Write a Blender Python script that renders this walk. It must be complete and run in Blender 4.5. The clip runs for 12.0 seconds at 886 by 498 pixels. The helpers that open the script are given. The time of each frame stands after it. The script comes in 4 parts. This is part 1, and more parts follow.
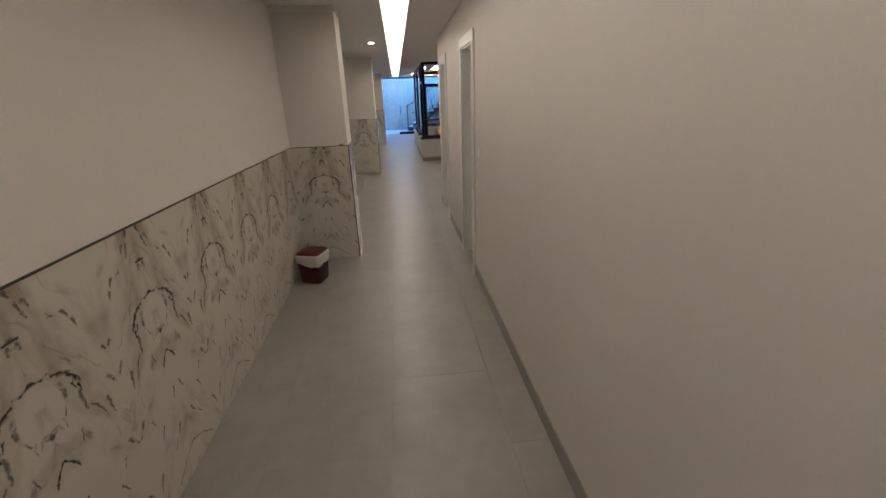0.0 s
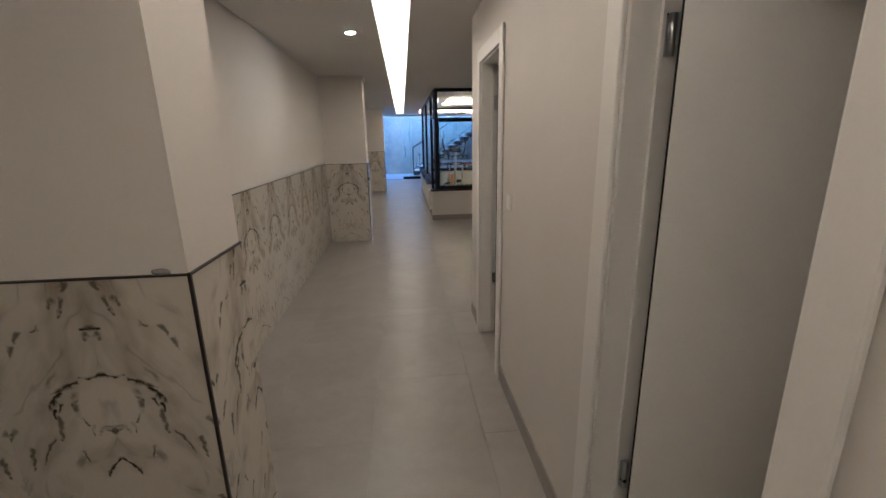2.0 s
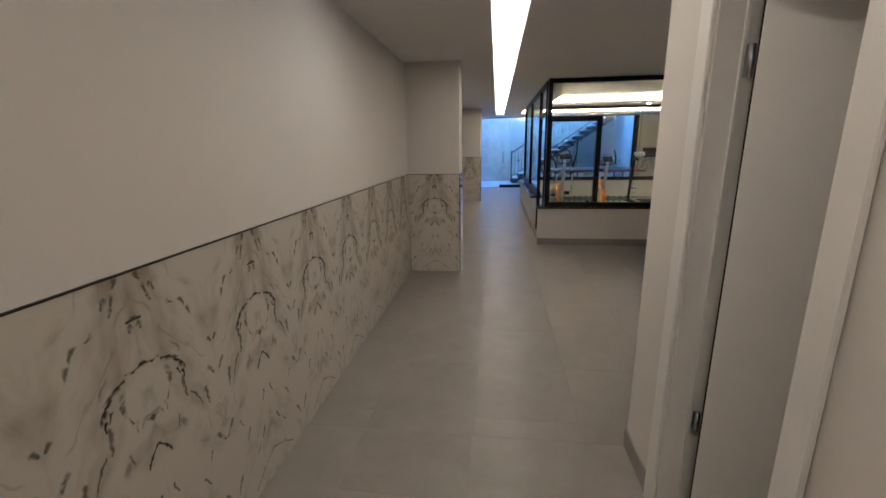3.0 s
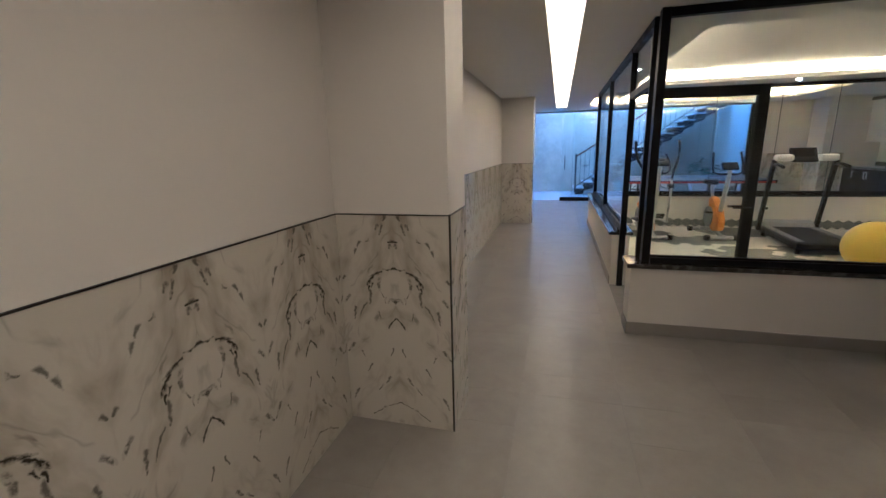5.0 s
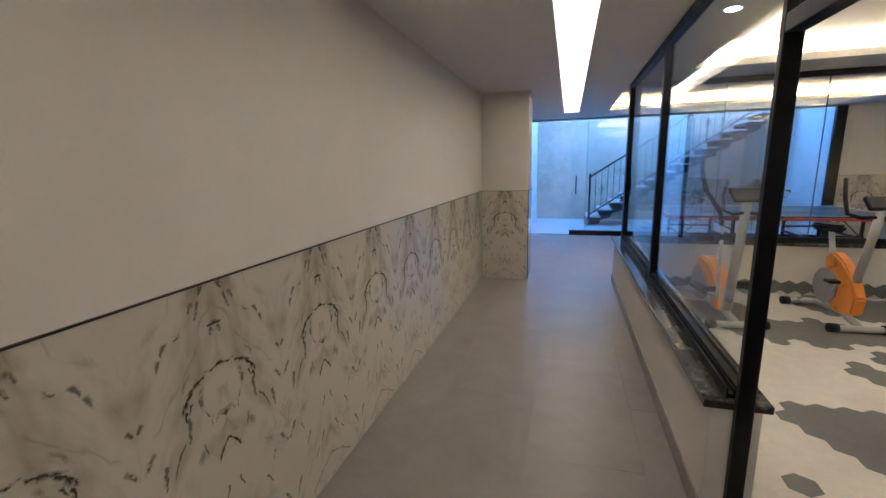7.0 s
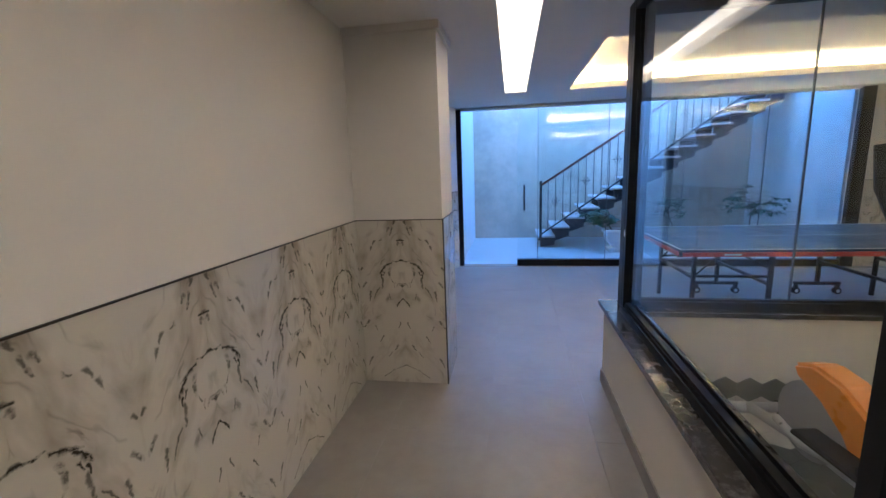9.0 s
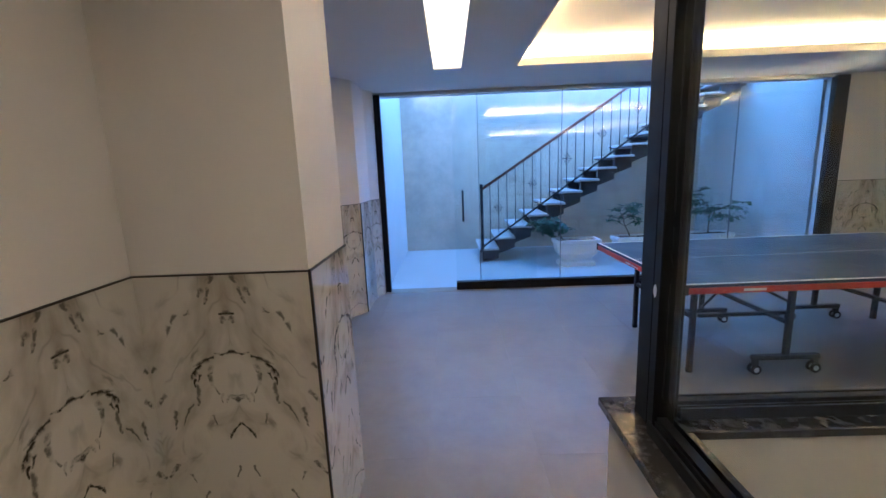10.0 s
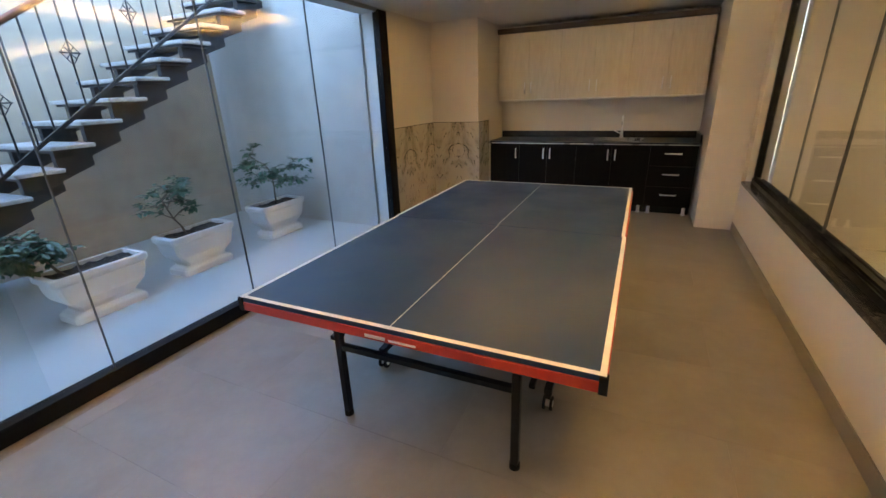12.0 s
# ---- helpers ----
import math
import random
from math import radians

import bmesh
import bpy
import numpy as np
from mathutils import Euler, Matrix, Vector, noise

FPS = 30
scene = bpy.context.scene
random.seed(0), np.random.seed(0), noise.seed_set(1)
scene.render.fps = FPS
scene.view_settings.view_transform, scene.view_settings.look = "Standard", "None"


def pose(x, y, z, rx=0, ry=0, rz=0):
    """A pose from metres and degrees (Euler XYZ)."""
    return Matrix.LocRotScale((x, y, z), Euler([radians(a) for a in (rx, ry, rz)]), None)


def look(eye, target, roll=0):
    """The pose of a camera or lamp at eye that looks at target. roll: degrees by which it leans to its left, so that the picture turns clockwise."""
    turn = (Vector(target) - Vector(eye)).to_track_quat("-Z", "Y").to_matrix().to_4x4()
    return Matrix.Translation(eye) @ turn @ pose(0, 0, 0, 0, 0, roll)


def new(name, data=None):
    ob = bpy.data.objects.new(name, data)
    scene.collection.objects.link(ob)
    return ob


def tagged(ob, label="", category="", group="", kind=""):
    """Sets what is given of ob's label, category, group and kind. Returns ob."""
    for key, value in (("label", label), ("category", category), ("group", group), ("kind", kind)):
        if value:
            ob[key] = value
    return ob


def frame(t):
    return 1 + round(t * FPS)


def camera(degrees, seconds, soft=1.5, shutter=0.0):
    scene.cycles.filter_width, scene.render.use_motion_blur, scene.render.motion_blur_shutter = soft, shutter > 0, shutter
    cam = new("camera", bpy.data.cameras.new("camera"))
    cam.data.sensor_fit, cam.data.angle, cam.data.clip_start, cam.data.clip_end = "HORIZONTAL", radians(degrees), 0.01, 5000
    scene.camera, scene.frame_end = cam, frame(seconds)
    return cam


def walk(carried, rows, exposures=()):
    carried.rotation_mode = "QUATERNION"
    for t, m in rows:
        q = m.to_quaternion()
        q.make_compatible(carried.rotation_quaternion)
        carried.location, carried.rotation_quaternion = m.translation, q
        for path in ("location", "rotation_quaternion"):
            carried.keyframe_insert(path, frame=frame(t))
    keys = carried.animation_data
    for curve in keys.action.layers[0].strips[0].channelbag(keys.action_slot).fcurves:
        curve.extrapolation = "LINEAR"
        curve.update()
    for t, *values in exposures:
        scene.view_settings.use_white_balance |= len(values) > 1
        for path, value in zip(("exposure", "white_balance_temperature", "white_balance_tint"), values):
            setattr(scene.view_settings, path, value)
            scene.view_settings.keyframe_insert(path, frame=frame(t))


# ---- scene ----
cam = camera(93.0, 12.0)
PATH = [
    (0, (-0.008, -0.024, 1.647), (0.167, 1.846, 0.96), -2.1),
    (0.5, (0.047, 0.808, 1.611), (0.24, 2.707, 1.012), -1.5),
    (1, (0.155, 1.6, 1.585), (0.364, 3.51, 1.032), -1.3),
    (1.5, (0.089, 2.446, 1.575), (0.312, 4.363, 1.05), -1.0),
    (2, (0.074, 3.257, 1.548), (0.247, 5.184, 1.04), -1.1),
    (2.5, (-0.022, 4.039, 1.581), (-0.11, 5.976, 1.089), -1.2),
    (3, (-0.036, 4.831, 1.545), (-0.284, 6.756, 1.063), -0.9),
    (3.5, (-0.127, 5.578, 1.514), (-0.519, 7.479, 1.035), -0.7),
    (5.5, (0.117, 8.663, 1.527), (-0.417, 10.536, 1.072), -1.8),
    (6, (0.162, 9.406, 1.546), (-0.39, 11.277, 1.103), -2.0),
    (6.5, (0.148, 10.138, 1.538), (-0.412, 12.012, 1.121), -1.5),
    (7, (0.029, 10.918, 1.557), (-0.534, 12.797, 1.166), -1.4),
    (7.5, (0.004, 11.645, 1.548), (-0.553, 13.527, 1.165), -1.5),
    (9.5, (-0.012, 14.459, 1.524), (-0.233, 16.413, 1.159), -2.2),
    (10, (0.015, 15.161, 1.524), (-0.024, 17.126, 1.154), -2.3),
    (10.5, (0.124, 15.859, 1.521), (0.611, 17.76, 1.131), -1.9),
    (11, (0.27, 16.495, 1.533), (1.242, 18.187, 1.096), -2.3),
    (11.5, (0.329, 17.098, 1.523), (1.704, 18.413, 0.907), -2.8),
    (12, (0.326, 17.681, 1.567), (2.017, 18.497, 0.877), -2.2),
]
walk(cam, [(t, look(eye, target, roll)) for t, eye, target, roll in PATH], [(0.0, 4.4, 4630, 10), (3.5, 4.24, 4630, 10), (5.5, 4.46, 4690, 10), (6.0, 4.52, 4700, 10), (6.5, 4.38, 4670, 10), (7.5, 4.2, 4640, 10), (9.5, 4.14, 4640, 10), (10.0, 4.08, 4790, 10), (10.5, 4.12, 5050, 10), (11.0, 4.02, 5800, 10), (11.5, 3.97, 6600, 10), (12.0, 4.18, 7550, 10)])

# ---- light ----
world = bpy.data.worlds.new("sky")
scene.world = world
world.use_nodes = True
wn, wl = world.node_tree.nodes, world.node_tree.links
sky = wn.new("ShaderNodeTexSky")
sky.sky_type, sky.sun_disc = "NISHITA", False
sky.sun_elevation, sky.sun_rotation = radians(38), radians(200)
sky.ozone_density, sky.dust_density = 6.0, 0.2
wn["Background"].inputs["Strength"].default_value = 0.15
wl.new(sky.outputs["Color"], wn["Background"].inputs["Color"])
sun = new("sun", bpy.data.lights.new("sun", "SUN"))
sun.data.energy, sun.data.angle, sun.data.color = 0.5, radians(12), (1.0, 0.96, 0.9)
sun.matrix_world = look((0, 0, 10), (0 + math.sin(radians(20)) * 4, 4, 10 - 4 * math.tan(radians(38))))
STRIP, COVE, SPOT = 0.345, 4.6, 22.0


# ---- materials ----
class Nodes:
    """Short writing for node materials."""

    def __init__(self, name):
        self.m = bpy.data.materials.new(name)
        self.m.use_nodes = True
        self.t = self.m.node_tree
        self.bsdf = self.t.nodes["Principled BSDF"]

    def put(self, sock, v):
        if hasattr(v, "is_linked"):
            self.t.links.new(v, sock)
        elif isinstance(v, (tuple, list)) and len(v) == 3 and sock.type == "RGBA":
            sock.default_value = (*v, 1)
        else:
            sock.default_value = v

    def node(self, kind, out=0, props=None, **ins):
        n = self.t.nodes.new("ShaderNode" + kind)
        for k, v in (props or {}).items():
            if k == "operation":
                n.operation = v
            elif k == "data_type":
                n.data_type = v
            elif k == "blend_type":
                n.blend_type = v
            elif k == "feature":
                n.feature = v
        for k, v in ins.items():
            key = int(k[1:]) if k[0] == "i" and k[1:].isdigit() else k.replace("_", " ")
            self.put(n.inputs[key], v)
        return n.outputs[out]

    def math(self, op, a, b=0.0, c=0.0):
        return self.node("Math", props={"operation": op}, i0=a, i1=b, i2=c)

    def pos(self, scale=(1, 1, 1), local=True):
        src = self.node("TexCoord", "Object") if local else self.node("NewGeometry", "Position")
        return self.node("Mapping", Vector=src, Scale=scale)

    def noise(self, vec, scale, detail=3.0, rough=0.5, distort=0.0):
        return self.node("TexNoise", "Fac", Vector=vec, Scale=scale, Detail=detail, Roughness=rough, Distortion=distort)

    def ramp(self, fac, a, b, lo=0.0, hi=1.0):
        return self.node("MapRange", Value=fac, From_Min=a, From_Max=b, To_Min=lo, To_Max=hi)

    def mix(self, fac, a, b):
        n = self.t.nodes.new("ShaderNodeMix")
        n.data_type = "RGBA"
        self.put(n.inputs[0], fac)
        self.put(n.inputs[6], a)
        self.put(n.inputs[7], b)
        return n.outputs[2]

    def done(self, color=None, rough=None, bump=None, depth=0.002, strength=0.4, **ins):
        if color is not None:
            self.put(self.bsdf.inputs["Base Color"], color)
        if rough is not None:
            self.put(self.bsdf.inputs["Roughness"], rough)
        if bump is not None:
            self.put(self.bsdf.inputs["Normal"], self.node("Bump", Height=bump, Distance=depth, Strength=strength))
        for k, v in ins.items():
            self.put(self.bsdf.inputs[k.replace("_", " ")], v)
        return self.m


def plain(name, color, rough=0.5, var=0.12, scale=6.0, fine=90.0, bump=0.0006, metal=0.0, world_space=True, **ins):
    """Paint, plastic or metal: one colour with blotches, fine grain and small relief."""
    n = Nodes(name)
    p = n.pos(local=not world_space)
    big, small = n.noise(p, scale), n.noise(p, fine, 4.0)
    f = n.math("ADD", n.math("MULTIPLY", big, 0.65), n.math("MULTIPLY", small, 0.35))
    dark = tuple(c * (1 - var) for c in color)
    light = tuple(min(1.0, c * (1 + var * 0.6)) for c in color)
    return n.done(n.mix(n.ramp(f, 0.3, 0.7), dark, light), n.ramp(big, 0.3, 0.7, max(0.02, rough - 0.07), min(1, rough + 0.07)), small, bump, 0.5, Metallic=metal, **ins)


def plaster(name, color, rough=0.62, mottled=0.05):
    """Rolled wall paint: orange-peel relief, wide faint unevenness, light scuffs."""
    n = Nodes(name)
    p = n.pos(local=False)
    big, mid, peel = n.noise(p, 0.9, 3.0), n.noise(p, 5.0, 5.0, 0.6), n.noise(p, 140.0, 3.0)
    f = n.math("ADD", n.math("MULTIPLY", big, 0.6), n.math("MULTIPLY", mid, 0.4))
    col = n.mix(n.ramp(f, 0.32, 0.68), tuple(c * (1 - mottled) for c in color), color)
    h = n.math("ADD", n.math("MULTIPLY", peel, 0.3), n.math("MULTIPLY", mid, 1.0))
    return n.done(col, rough, h, 0.003, 0.25)


def marble_sheet():
    """Printed marble wall sheet, bookmatched: the drawing mirrors about the sheet's u = 0 every 0.611 m."""
    n = Nodes("marble_sheet")
    xyz = n.t.nodes.new("ShaderNodeSeparateXYZ")
    n.put(xyz.inputs[0], n.node("TexCoord", "Object"))
    u = n.math("PINGPONG", xyz.outputs[0], 0.3057)
    z = xyz.outputs[2]
    add, mul, sub = (lambda a, b: n.math("ADD", a, b)), (lambda a, b: n.math("MULTIPLY", a, b)), (lambda a, b: n.math("SUBTRACT", a, b))

    def field(w, scale, detail=3.0, rough=0.5):
        return n.noise(n.node("CombineXYZ", X=u, Y=z, Z=w), scale, detail, rough)

    # smoke that flows down and away from the fold, bent by two wide warps
    wu, wz = add(u, mul(sub(field(0.37, 4.5, 2.0), 0.5), 0.13)), add(z, mul(sub(field(5.1, 6.0), 0.5), 0.13))
    across, along = add(mul(wu, 0.87), mul(wz, 0.40)), sub(mul(wz, 0.92), mul(wu, 0.40))
    smoke = n.noise(n.node("CombineXYZ", X=mul(across, 8.0), Y=mul(along, 3.4), Z=1.7), 1.0, 3.0, 0.5)
    wisp = n.noise(n.node("CombineXYZ", X=mul(across, 22.0), Y=mul(along, 7.0), Z=6.3), 1.0, 3.0, 0.55)
    hair = n.ramp(n.math("ABSOLUTE", sub(n.noise(n.node("CombineXYZ", X=mul(across, 8.0), Y=mul(along, 2.4), Z=9.1), 1.0, 2.0), 0.5)), 0.022, 0.0)
    hair = mul(hair, n.ramp(field(3.3, 8.0, 2.0), 0.50, 0.60))
    fleck = mul(n.ramp(wisp, 0.66, 0.73), n.ramp(field(7.7, 6.0, 2.0), 0.52, 0.64))
    # ink: ragged dashes round a clean oval, a blot, a caret, and scattered strokes
    ju = add(u, mul(sub(field(8.8, 34.0), 0.5), 0.024))
    jz = add(z, mul(sub(field(2.2, 34.0), 0.5), 0.030))

    def stroke(u0, z0, u1, z1, w):
        du, dz = u1 - u0, z1 - z0
        ll = du * du + dz * dz
        pu, pz = sub(ju, u0), sub(jz, z0)
        h = n.ramp(add(mul(pu, du / ll), mul(pz, dz / ll)), 0.0, 1.0)
        eu, ez = sub(pu, mul(h, du)), sub(pz, mul(h, dz))
        taper = n.math("MULTIPLY_ADD", h, -0.45 * w, w)
        return n.ramp(n.math("DIVIDE", n.math("SQRT", add(mul(eu, eu), mul(ez, ez))), taper), 1.3, 0.4)

    def strokes(rows):
        out = stroke(*rows[0])
        for r in rows[1:]:
            out = n.math("MAXIMUM", out, stroke(*r))
        return out

    black = strokes([(0.0, 0.738, 0.024, 0.743, 0.015), (0.0, 0.922, 0.026, 0.912, 0.007), (0.034, 0.909, 0.064, 0.917, 0.006), (0.072, 0.904, 0.088, 0.896, 0.007),
                     (0.092, 0.892, 0.140, 0.868, 0.008), (0.116, 0.870, 0.150, 0.842, 0.007), (0.140, 0.846, 0.160, 0.820, 0.010), (0.124, 0.838, 0.134, 0.806, 0.006), (0.146, 0.816, 0.150, 0.790, 0.007),
                     (0.0, 1.066, 0.022, 1.058, 0.011), (0.004, 0.640, 0.026, 0.616, 0.005), (0.026, 0.616, 0.050, 0.578, 0.005)])
    grey = strokes([(0.034, 0.744, 0.040, 0.722, 0.007), (0.056, 0.752, 0.058, 0.722, 0.006), (0.080, 0.862, 0.094, 0.832, 0.010), (0.088, 0.826, 0.084, 0.795, 0.009), (0.080, 0.785, 0.066, 0.760, 0.006), (0.140, 0.79, 0.146, 0.715, 0.008),
                    (0.014, 1.042, 0.020, 1.030, 0.009), (0.034, 1.195, 0.046, 1.172, 0.010), (0.052, 1.150, 0.070, 1.100, 0.008), (0.080, 1.150, 0.088, 1.125, 0.010),
                    (0.130, 1.070, 0.152, 1.062, 0.007), (0.182, 1.058, 0.200, 1.030, 0.009), (0.212, 1.018, 0.220, 0.985, 0.009), (0.10, 0.675, 0.092, 0.640, 0.006),
                    (0.235, 0.690, 0.246, 0.625, 0.008), (0.268, 0.76, 0.300, 0.715, 0.008), (0.286, 0.862, 0.300, 0.850, 0.008), (0.17, 0.72, 0.215, 0.64, 0.005),
                    (0.050, 0.285, 0.078, 0.250, 0.008), (0.098, 0.235, 0.130, 0.200, 0.006), (0.262, 0.470, 0.296, 0.425, 0.009), (0.215, 0.430, 0.200, 0.400, 0.006),
                    (0.0, 0.130, 0.075, 0.105, 0.005), (0.085, 0.095, 0.170, 0.040, 0.006), (0.16, 0.36, 0.185, 0.31, 0.006), (0.255, 0.19, 0.285, 0.13, 0.008), (0.025, 0.46, 0.045, 0.42, 0.006)])
    ragged = n.ramp(field(4.4, 42.0, 4.0, 0.6), 0.38, 0.52, 0.25, 1.0)
    ink = n.math("MAXIMUM", mul(black, mul(ragged, 1.0)), mul(grey, mul(ragged, 0.74)))
    ink = n.math("MAXIMUM", ink, n.math("MAXIMUM", mul(hair, 0.26), mul(fleck, 0.50)))
    ou, oz = mul(u, 1 / 0.088), mul(sub(z, 0.825), 1 / 0.092)
    clean = n.ramp(n.math("SQRT", add(mul(ou, ou), mul(oz, oz))), 0.65, 1.05)
    cloud = mul(n.ramp(add(mul(smoke, 0.7), mul(wisp, 0.3)), 0.45, 0.66), n.math("MULTIPLY_ADD", clean, 0.85, 0.15))
    base = n.mix(cloud, (0.575, 0.54, 0.465), (0.34, 0.30, 0.235))
    return n.done(n.mix(ink, base, (0.035, 0.033, 0.028)), n.ramp(smoke, 0.3, 0.7, 0.035, 0.07), field(0.9, 60.0), 0.0002, 0.1)


def porcelain():
    """Matt grey porcelain floor tile with cloudy cement pattern, each tile a little different."""
    n = Nodes("porcelain_tile")
    p = n.pos(local=False)
    rnd = n.node("ObjectInfo", "Random")
    off = n.node("VectorMath", Vector=p, i1=n.node("CombineXYZ", X=n.math("MULTIPLY", rnd, 40.0), Y=0.0, Z=rnd))
    big, mid, grain = n.noise(off, 2.2, 5.0, 0.6, 0.4), n.noise(off, 9.0, 6.0, 0.65), n.noise(p, 160.0, 3.0)
    f = n.math("ADD", n.math("MULTIPLY", big, 0.6), n.math("MULTIPLY", mid, 0.4))
    col = n.mix(n.ramp(f, 0.3, 0.7), (0.236, 0.217, 0.190), (0.322, 0.300, 0.266))
    col = n.mix(n.math("MULTIPLY", n.math("SUBTRACT", rnd, 0.5), 0.12), col, (0.22, 0.21, 0.2))
    return n.done(col, n.ramp(mid, 0.3, 0.7, 0.29, 0.40), grain, 0.0006, 0.3)


def wood(name, c1, c2, rough, axis=2, scale=1.0, gap=14.0, spec=0.5):
    n = Nodes(name)
    s = [gap * scale] * 3
    s[axis] = 0.9 * scale
    p = n.pos(tuple(s), local=False)
    a, b = n.noise(p, 2.0, 6.0, 0.65, 1.5), n.noise(p, 9.0, 4.0, 0.6)
    f = n.math("ADD", n.math("MULTIPLY", a, 0.65), n.math("MULTIPLY", b, 0.35))
    return n.done(n.mix(n.ramp(f, 0.32, 0.68), c1, c2), rough, b, 0.0008, 0.4, Specular_IOR_Level=spec)


def granite(name, base, fleck, rough):
    n = Nodes(name)
    p = n.pos(local=False)
    cells, cloud = n.node("TexVoronoi", "Distance", Vector=p, Scale=70.0), n.noise(p, 16.0, 6.0, 0.7)
    col = n.mix(n.ramp(cloud, 0.5, 0.72), base, fleck)
    return n.done(n.mix(n.ramp(cells, 0.1, 0.0, 0.0, 0.6), col, fleck), rough, cloud, 0.0004, 0.2)


def glass_sheet(name, tint=(0.965, 0.985, 0.985)):
    """Window glass: clear, with mirror gloss that grows towards grazing."""
    n = Nodes(name)
    t = n.t
    clear, gloss, mixer = t.nodes.new("ShaderNodeBsdfTransparent"), t.nodes.new("ShaderNodeBsdfGlossy"), t.nodes.new("ShaderNodeMixShader")
    n.put(clear.inputs["Color"], tint)
    n.put(gloss.inputs["Roughness"], 0.012)
    edge = n.node("LayerWeight", "Facing", Blend=0.5)
    n.put(mixer.inputs[0], n.math("ADD", n.math("MULTIPLY", n.math("POWER", edge, 5.0), 0.9), 0.03))
    t.links.new(clear.outputs[0], mixer.inputs[1])
    t.links.new(gloss.outputs[0], mixer.inputs[2])
    t.links.new(mixer.outputs[0], t.nodes["Material Output"].inputs[0])
    return n.m


def glow(name, color, strength):
    n = Nodes(name)
    return n.done((0.8, 0.8, 0.8), 0.5, Emission_Color=(*color, 1), Emission_Strength=strength)


M_WALL = plaster("wall_paint", (0.70, 0.665, 0.615))
M_CEIL = plaster("ceiling_paint", (0.74, 0.72, 0.69), 0.75)
M_MARBLE = marble_sheet()
M_TRIM = plain("dark_trim", (0.018, 0.014, 0.012), 0.4, 0.15)
M_TILE = porcelain()
M_GROUT = plain("grout", (0.25, 0.24, 0.225), 0.9, 0.2)
M_SKIRT = plain("grey_skirting_tile", (0.27, 0.25, 0.23), 0.4, 0.12, 4.0)
M_DOOR = plain("white_lacquer", (0.78, 0.76, 0.72), 0.38, 0.03)
M_ALU = plain("black_powder_coat", (0.008, 0.008, 0.009), 0.42, 0.3, 8.0, 200.0, 0.0003, Specular_IOR_Level=0.18)
M_GLASS = glass_sheet("clear_glass")
M_SILL = granite("dark_stone_sill", (0.035, 0.032, 0.030), (0.16, 0.15, 0.14), 0.16)
M_GRANITE = granite("black_granite", (0.006, 0.006, 0.006), (0.03, 0.03, 0.03), 0.28)
M_CHROME = plain("chrome", (0.82, 0.82, 0.82), 0.3, 0.05, metal=0.25)
M_STEEL = plain("brushed_steel", (0.55, 0.55, 0.55), 0.3, 0.1, metal=1.0)
M_LED = glow("led_strip", (1.0, 0.67, 0.32), COVE)
M_LED2 = glow("led_strip_games_room", (1.0, 0.58, 0.20), COVE * 1.38)
M_STRIPLED = glow("strip_diffuser", (1.0, 0.70, 0.40), STRIP)
M_SPOT = glow("downlight_lens", (1.0, 0.76, 0.5), SPOT)
M_PLASTIC = plain("white_plastic", (0.8, 0.79, 0.76), 0.35, 0.04)
M_HEXW = plain("white_rubber_tile", (0.62, 0.60, 0.54), 0.75, 0.10, 9.0, 220.0, 0.001)
M_HEXG = plain("grey_rubber_tile", (0.16, 0.165, 0.16), 0.8, 0.18, 9.0, 220.0, 0.001)
M_BLUE = plain("blue_table_paint", (0.014, 0.044, 0.105), 0.38, 0.08, 3.0, 250.0, 0.0002, Specular_IOR_Level=0.28)
M_LINE = plain("white_line_paint", (0.78, 0.78, 0.76), 0.5, 0.08)
M_RED = plain("red_edge_trim", (0.52, 0.045, 0.03), 0.4, 0.12)
M_STEELB = plain("black_steel_tube", (0.008, 0.009, 0.012), 0.42, 0.3, Specular_IOR_Level=0.3)
M_RUBBER = plain("black_rubber", (0.012, 0.012, 0.012), 0.75, 0.2, Specular_IOR_Level=0.2)
M_DARKWOOD = wood("dark_cabinet_wood", (0.004, 0.003, 0.003), (0.009, 0.007, 0.006), 0.5, spec=0.12)
M_BROWNWOOD = wood("brown_cornice_wood", (0.05, 0.035, 0.025), (0.085, 0.06, 0.045), 0.45, 1)
M_LIGHTWOOD = wood("whitewashed_oak", (0.64, 0.58, 0.47), (0.76, 0.71, 0.60), 0.5, gap=6.0)
M_PATIO = plaster("patio_render", (0.54, 0.47, 0.37), 0.85, 0.36)
M_PATIOE = plaster("patio_side_render", (0.54, 0.52, 0.48), 0.85, 0.26)
M_PATIOW = plaster("patio_white_render", (0.62, 0.62, 0.60), 0.8, 0.08)
M_PAVE = plain("patio_paving", (0.46, 0.46, 0.44), 0.45, 0.12, 2.5)
M_MORTAR = plain("threshold_mortar", (0.30, 0.25, 0.19), 0.9, 0.3, 14.0)


# ---- building blocks ----
def bm_box(bm, x0, x1, y0, y1, z0, z1, bevel=0.0, seg=1):
    r = bmesh.ops.create_cube(bm, size=1.0)
    for v in r["verts"]:
        v.co = Vector((x0 + (v.co.x + 0.5) * (x1 - x0), y0 + (v.co.y + 0.5) * (y1 - y0), z0 + (v.co.z + 0.5) * (z1 - z0)))
    if bevel:
        edges = list({e for v in r["verts"] for e in v.link_edges})
        bmesh.ops.bevel(bm, geom=edges, offset=bevel, segments=seg, affect="EDGES", profile=0.5)
    return bm


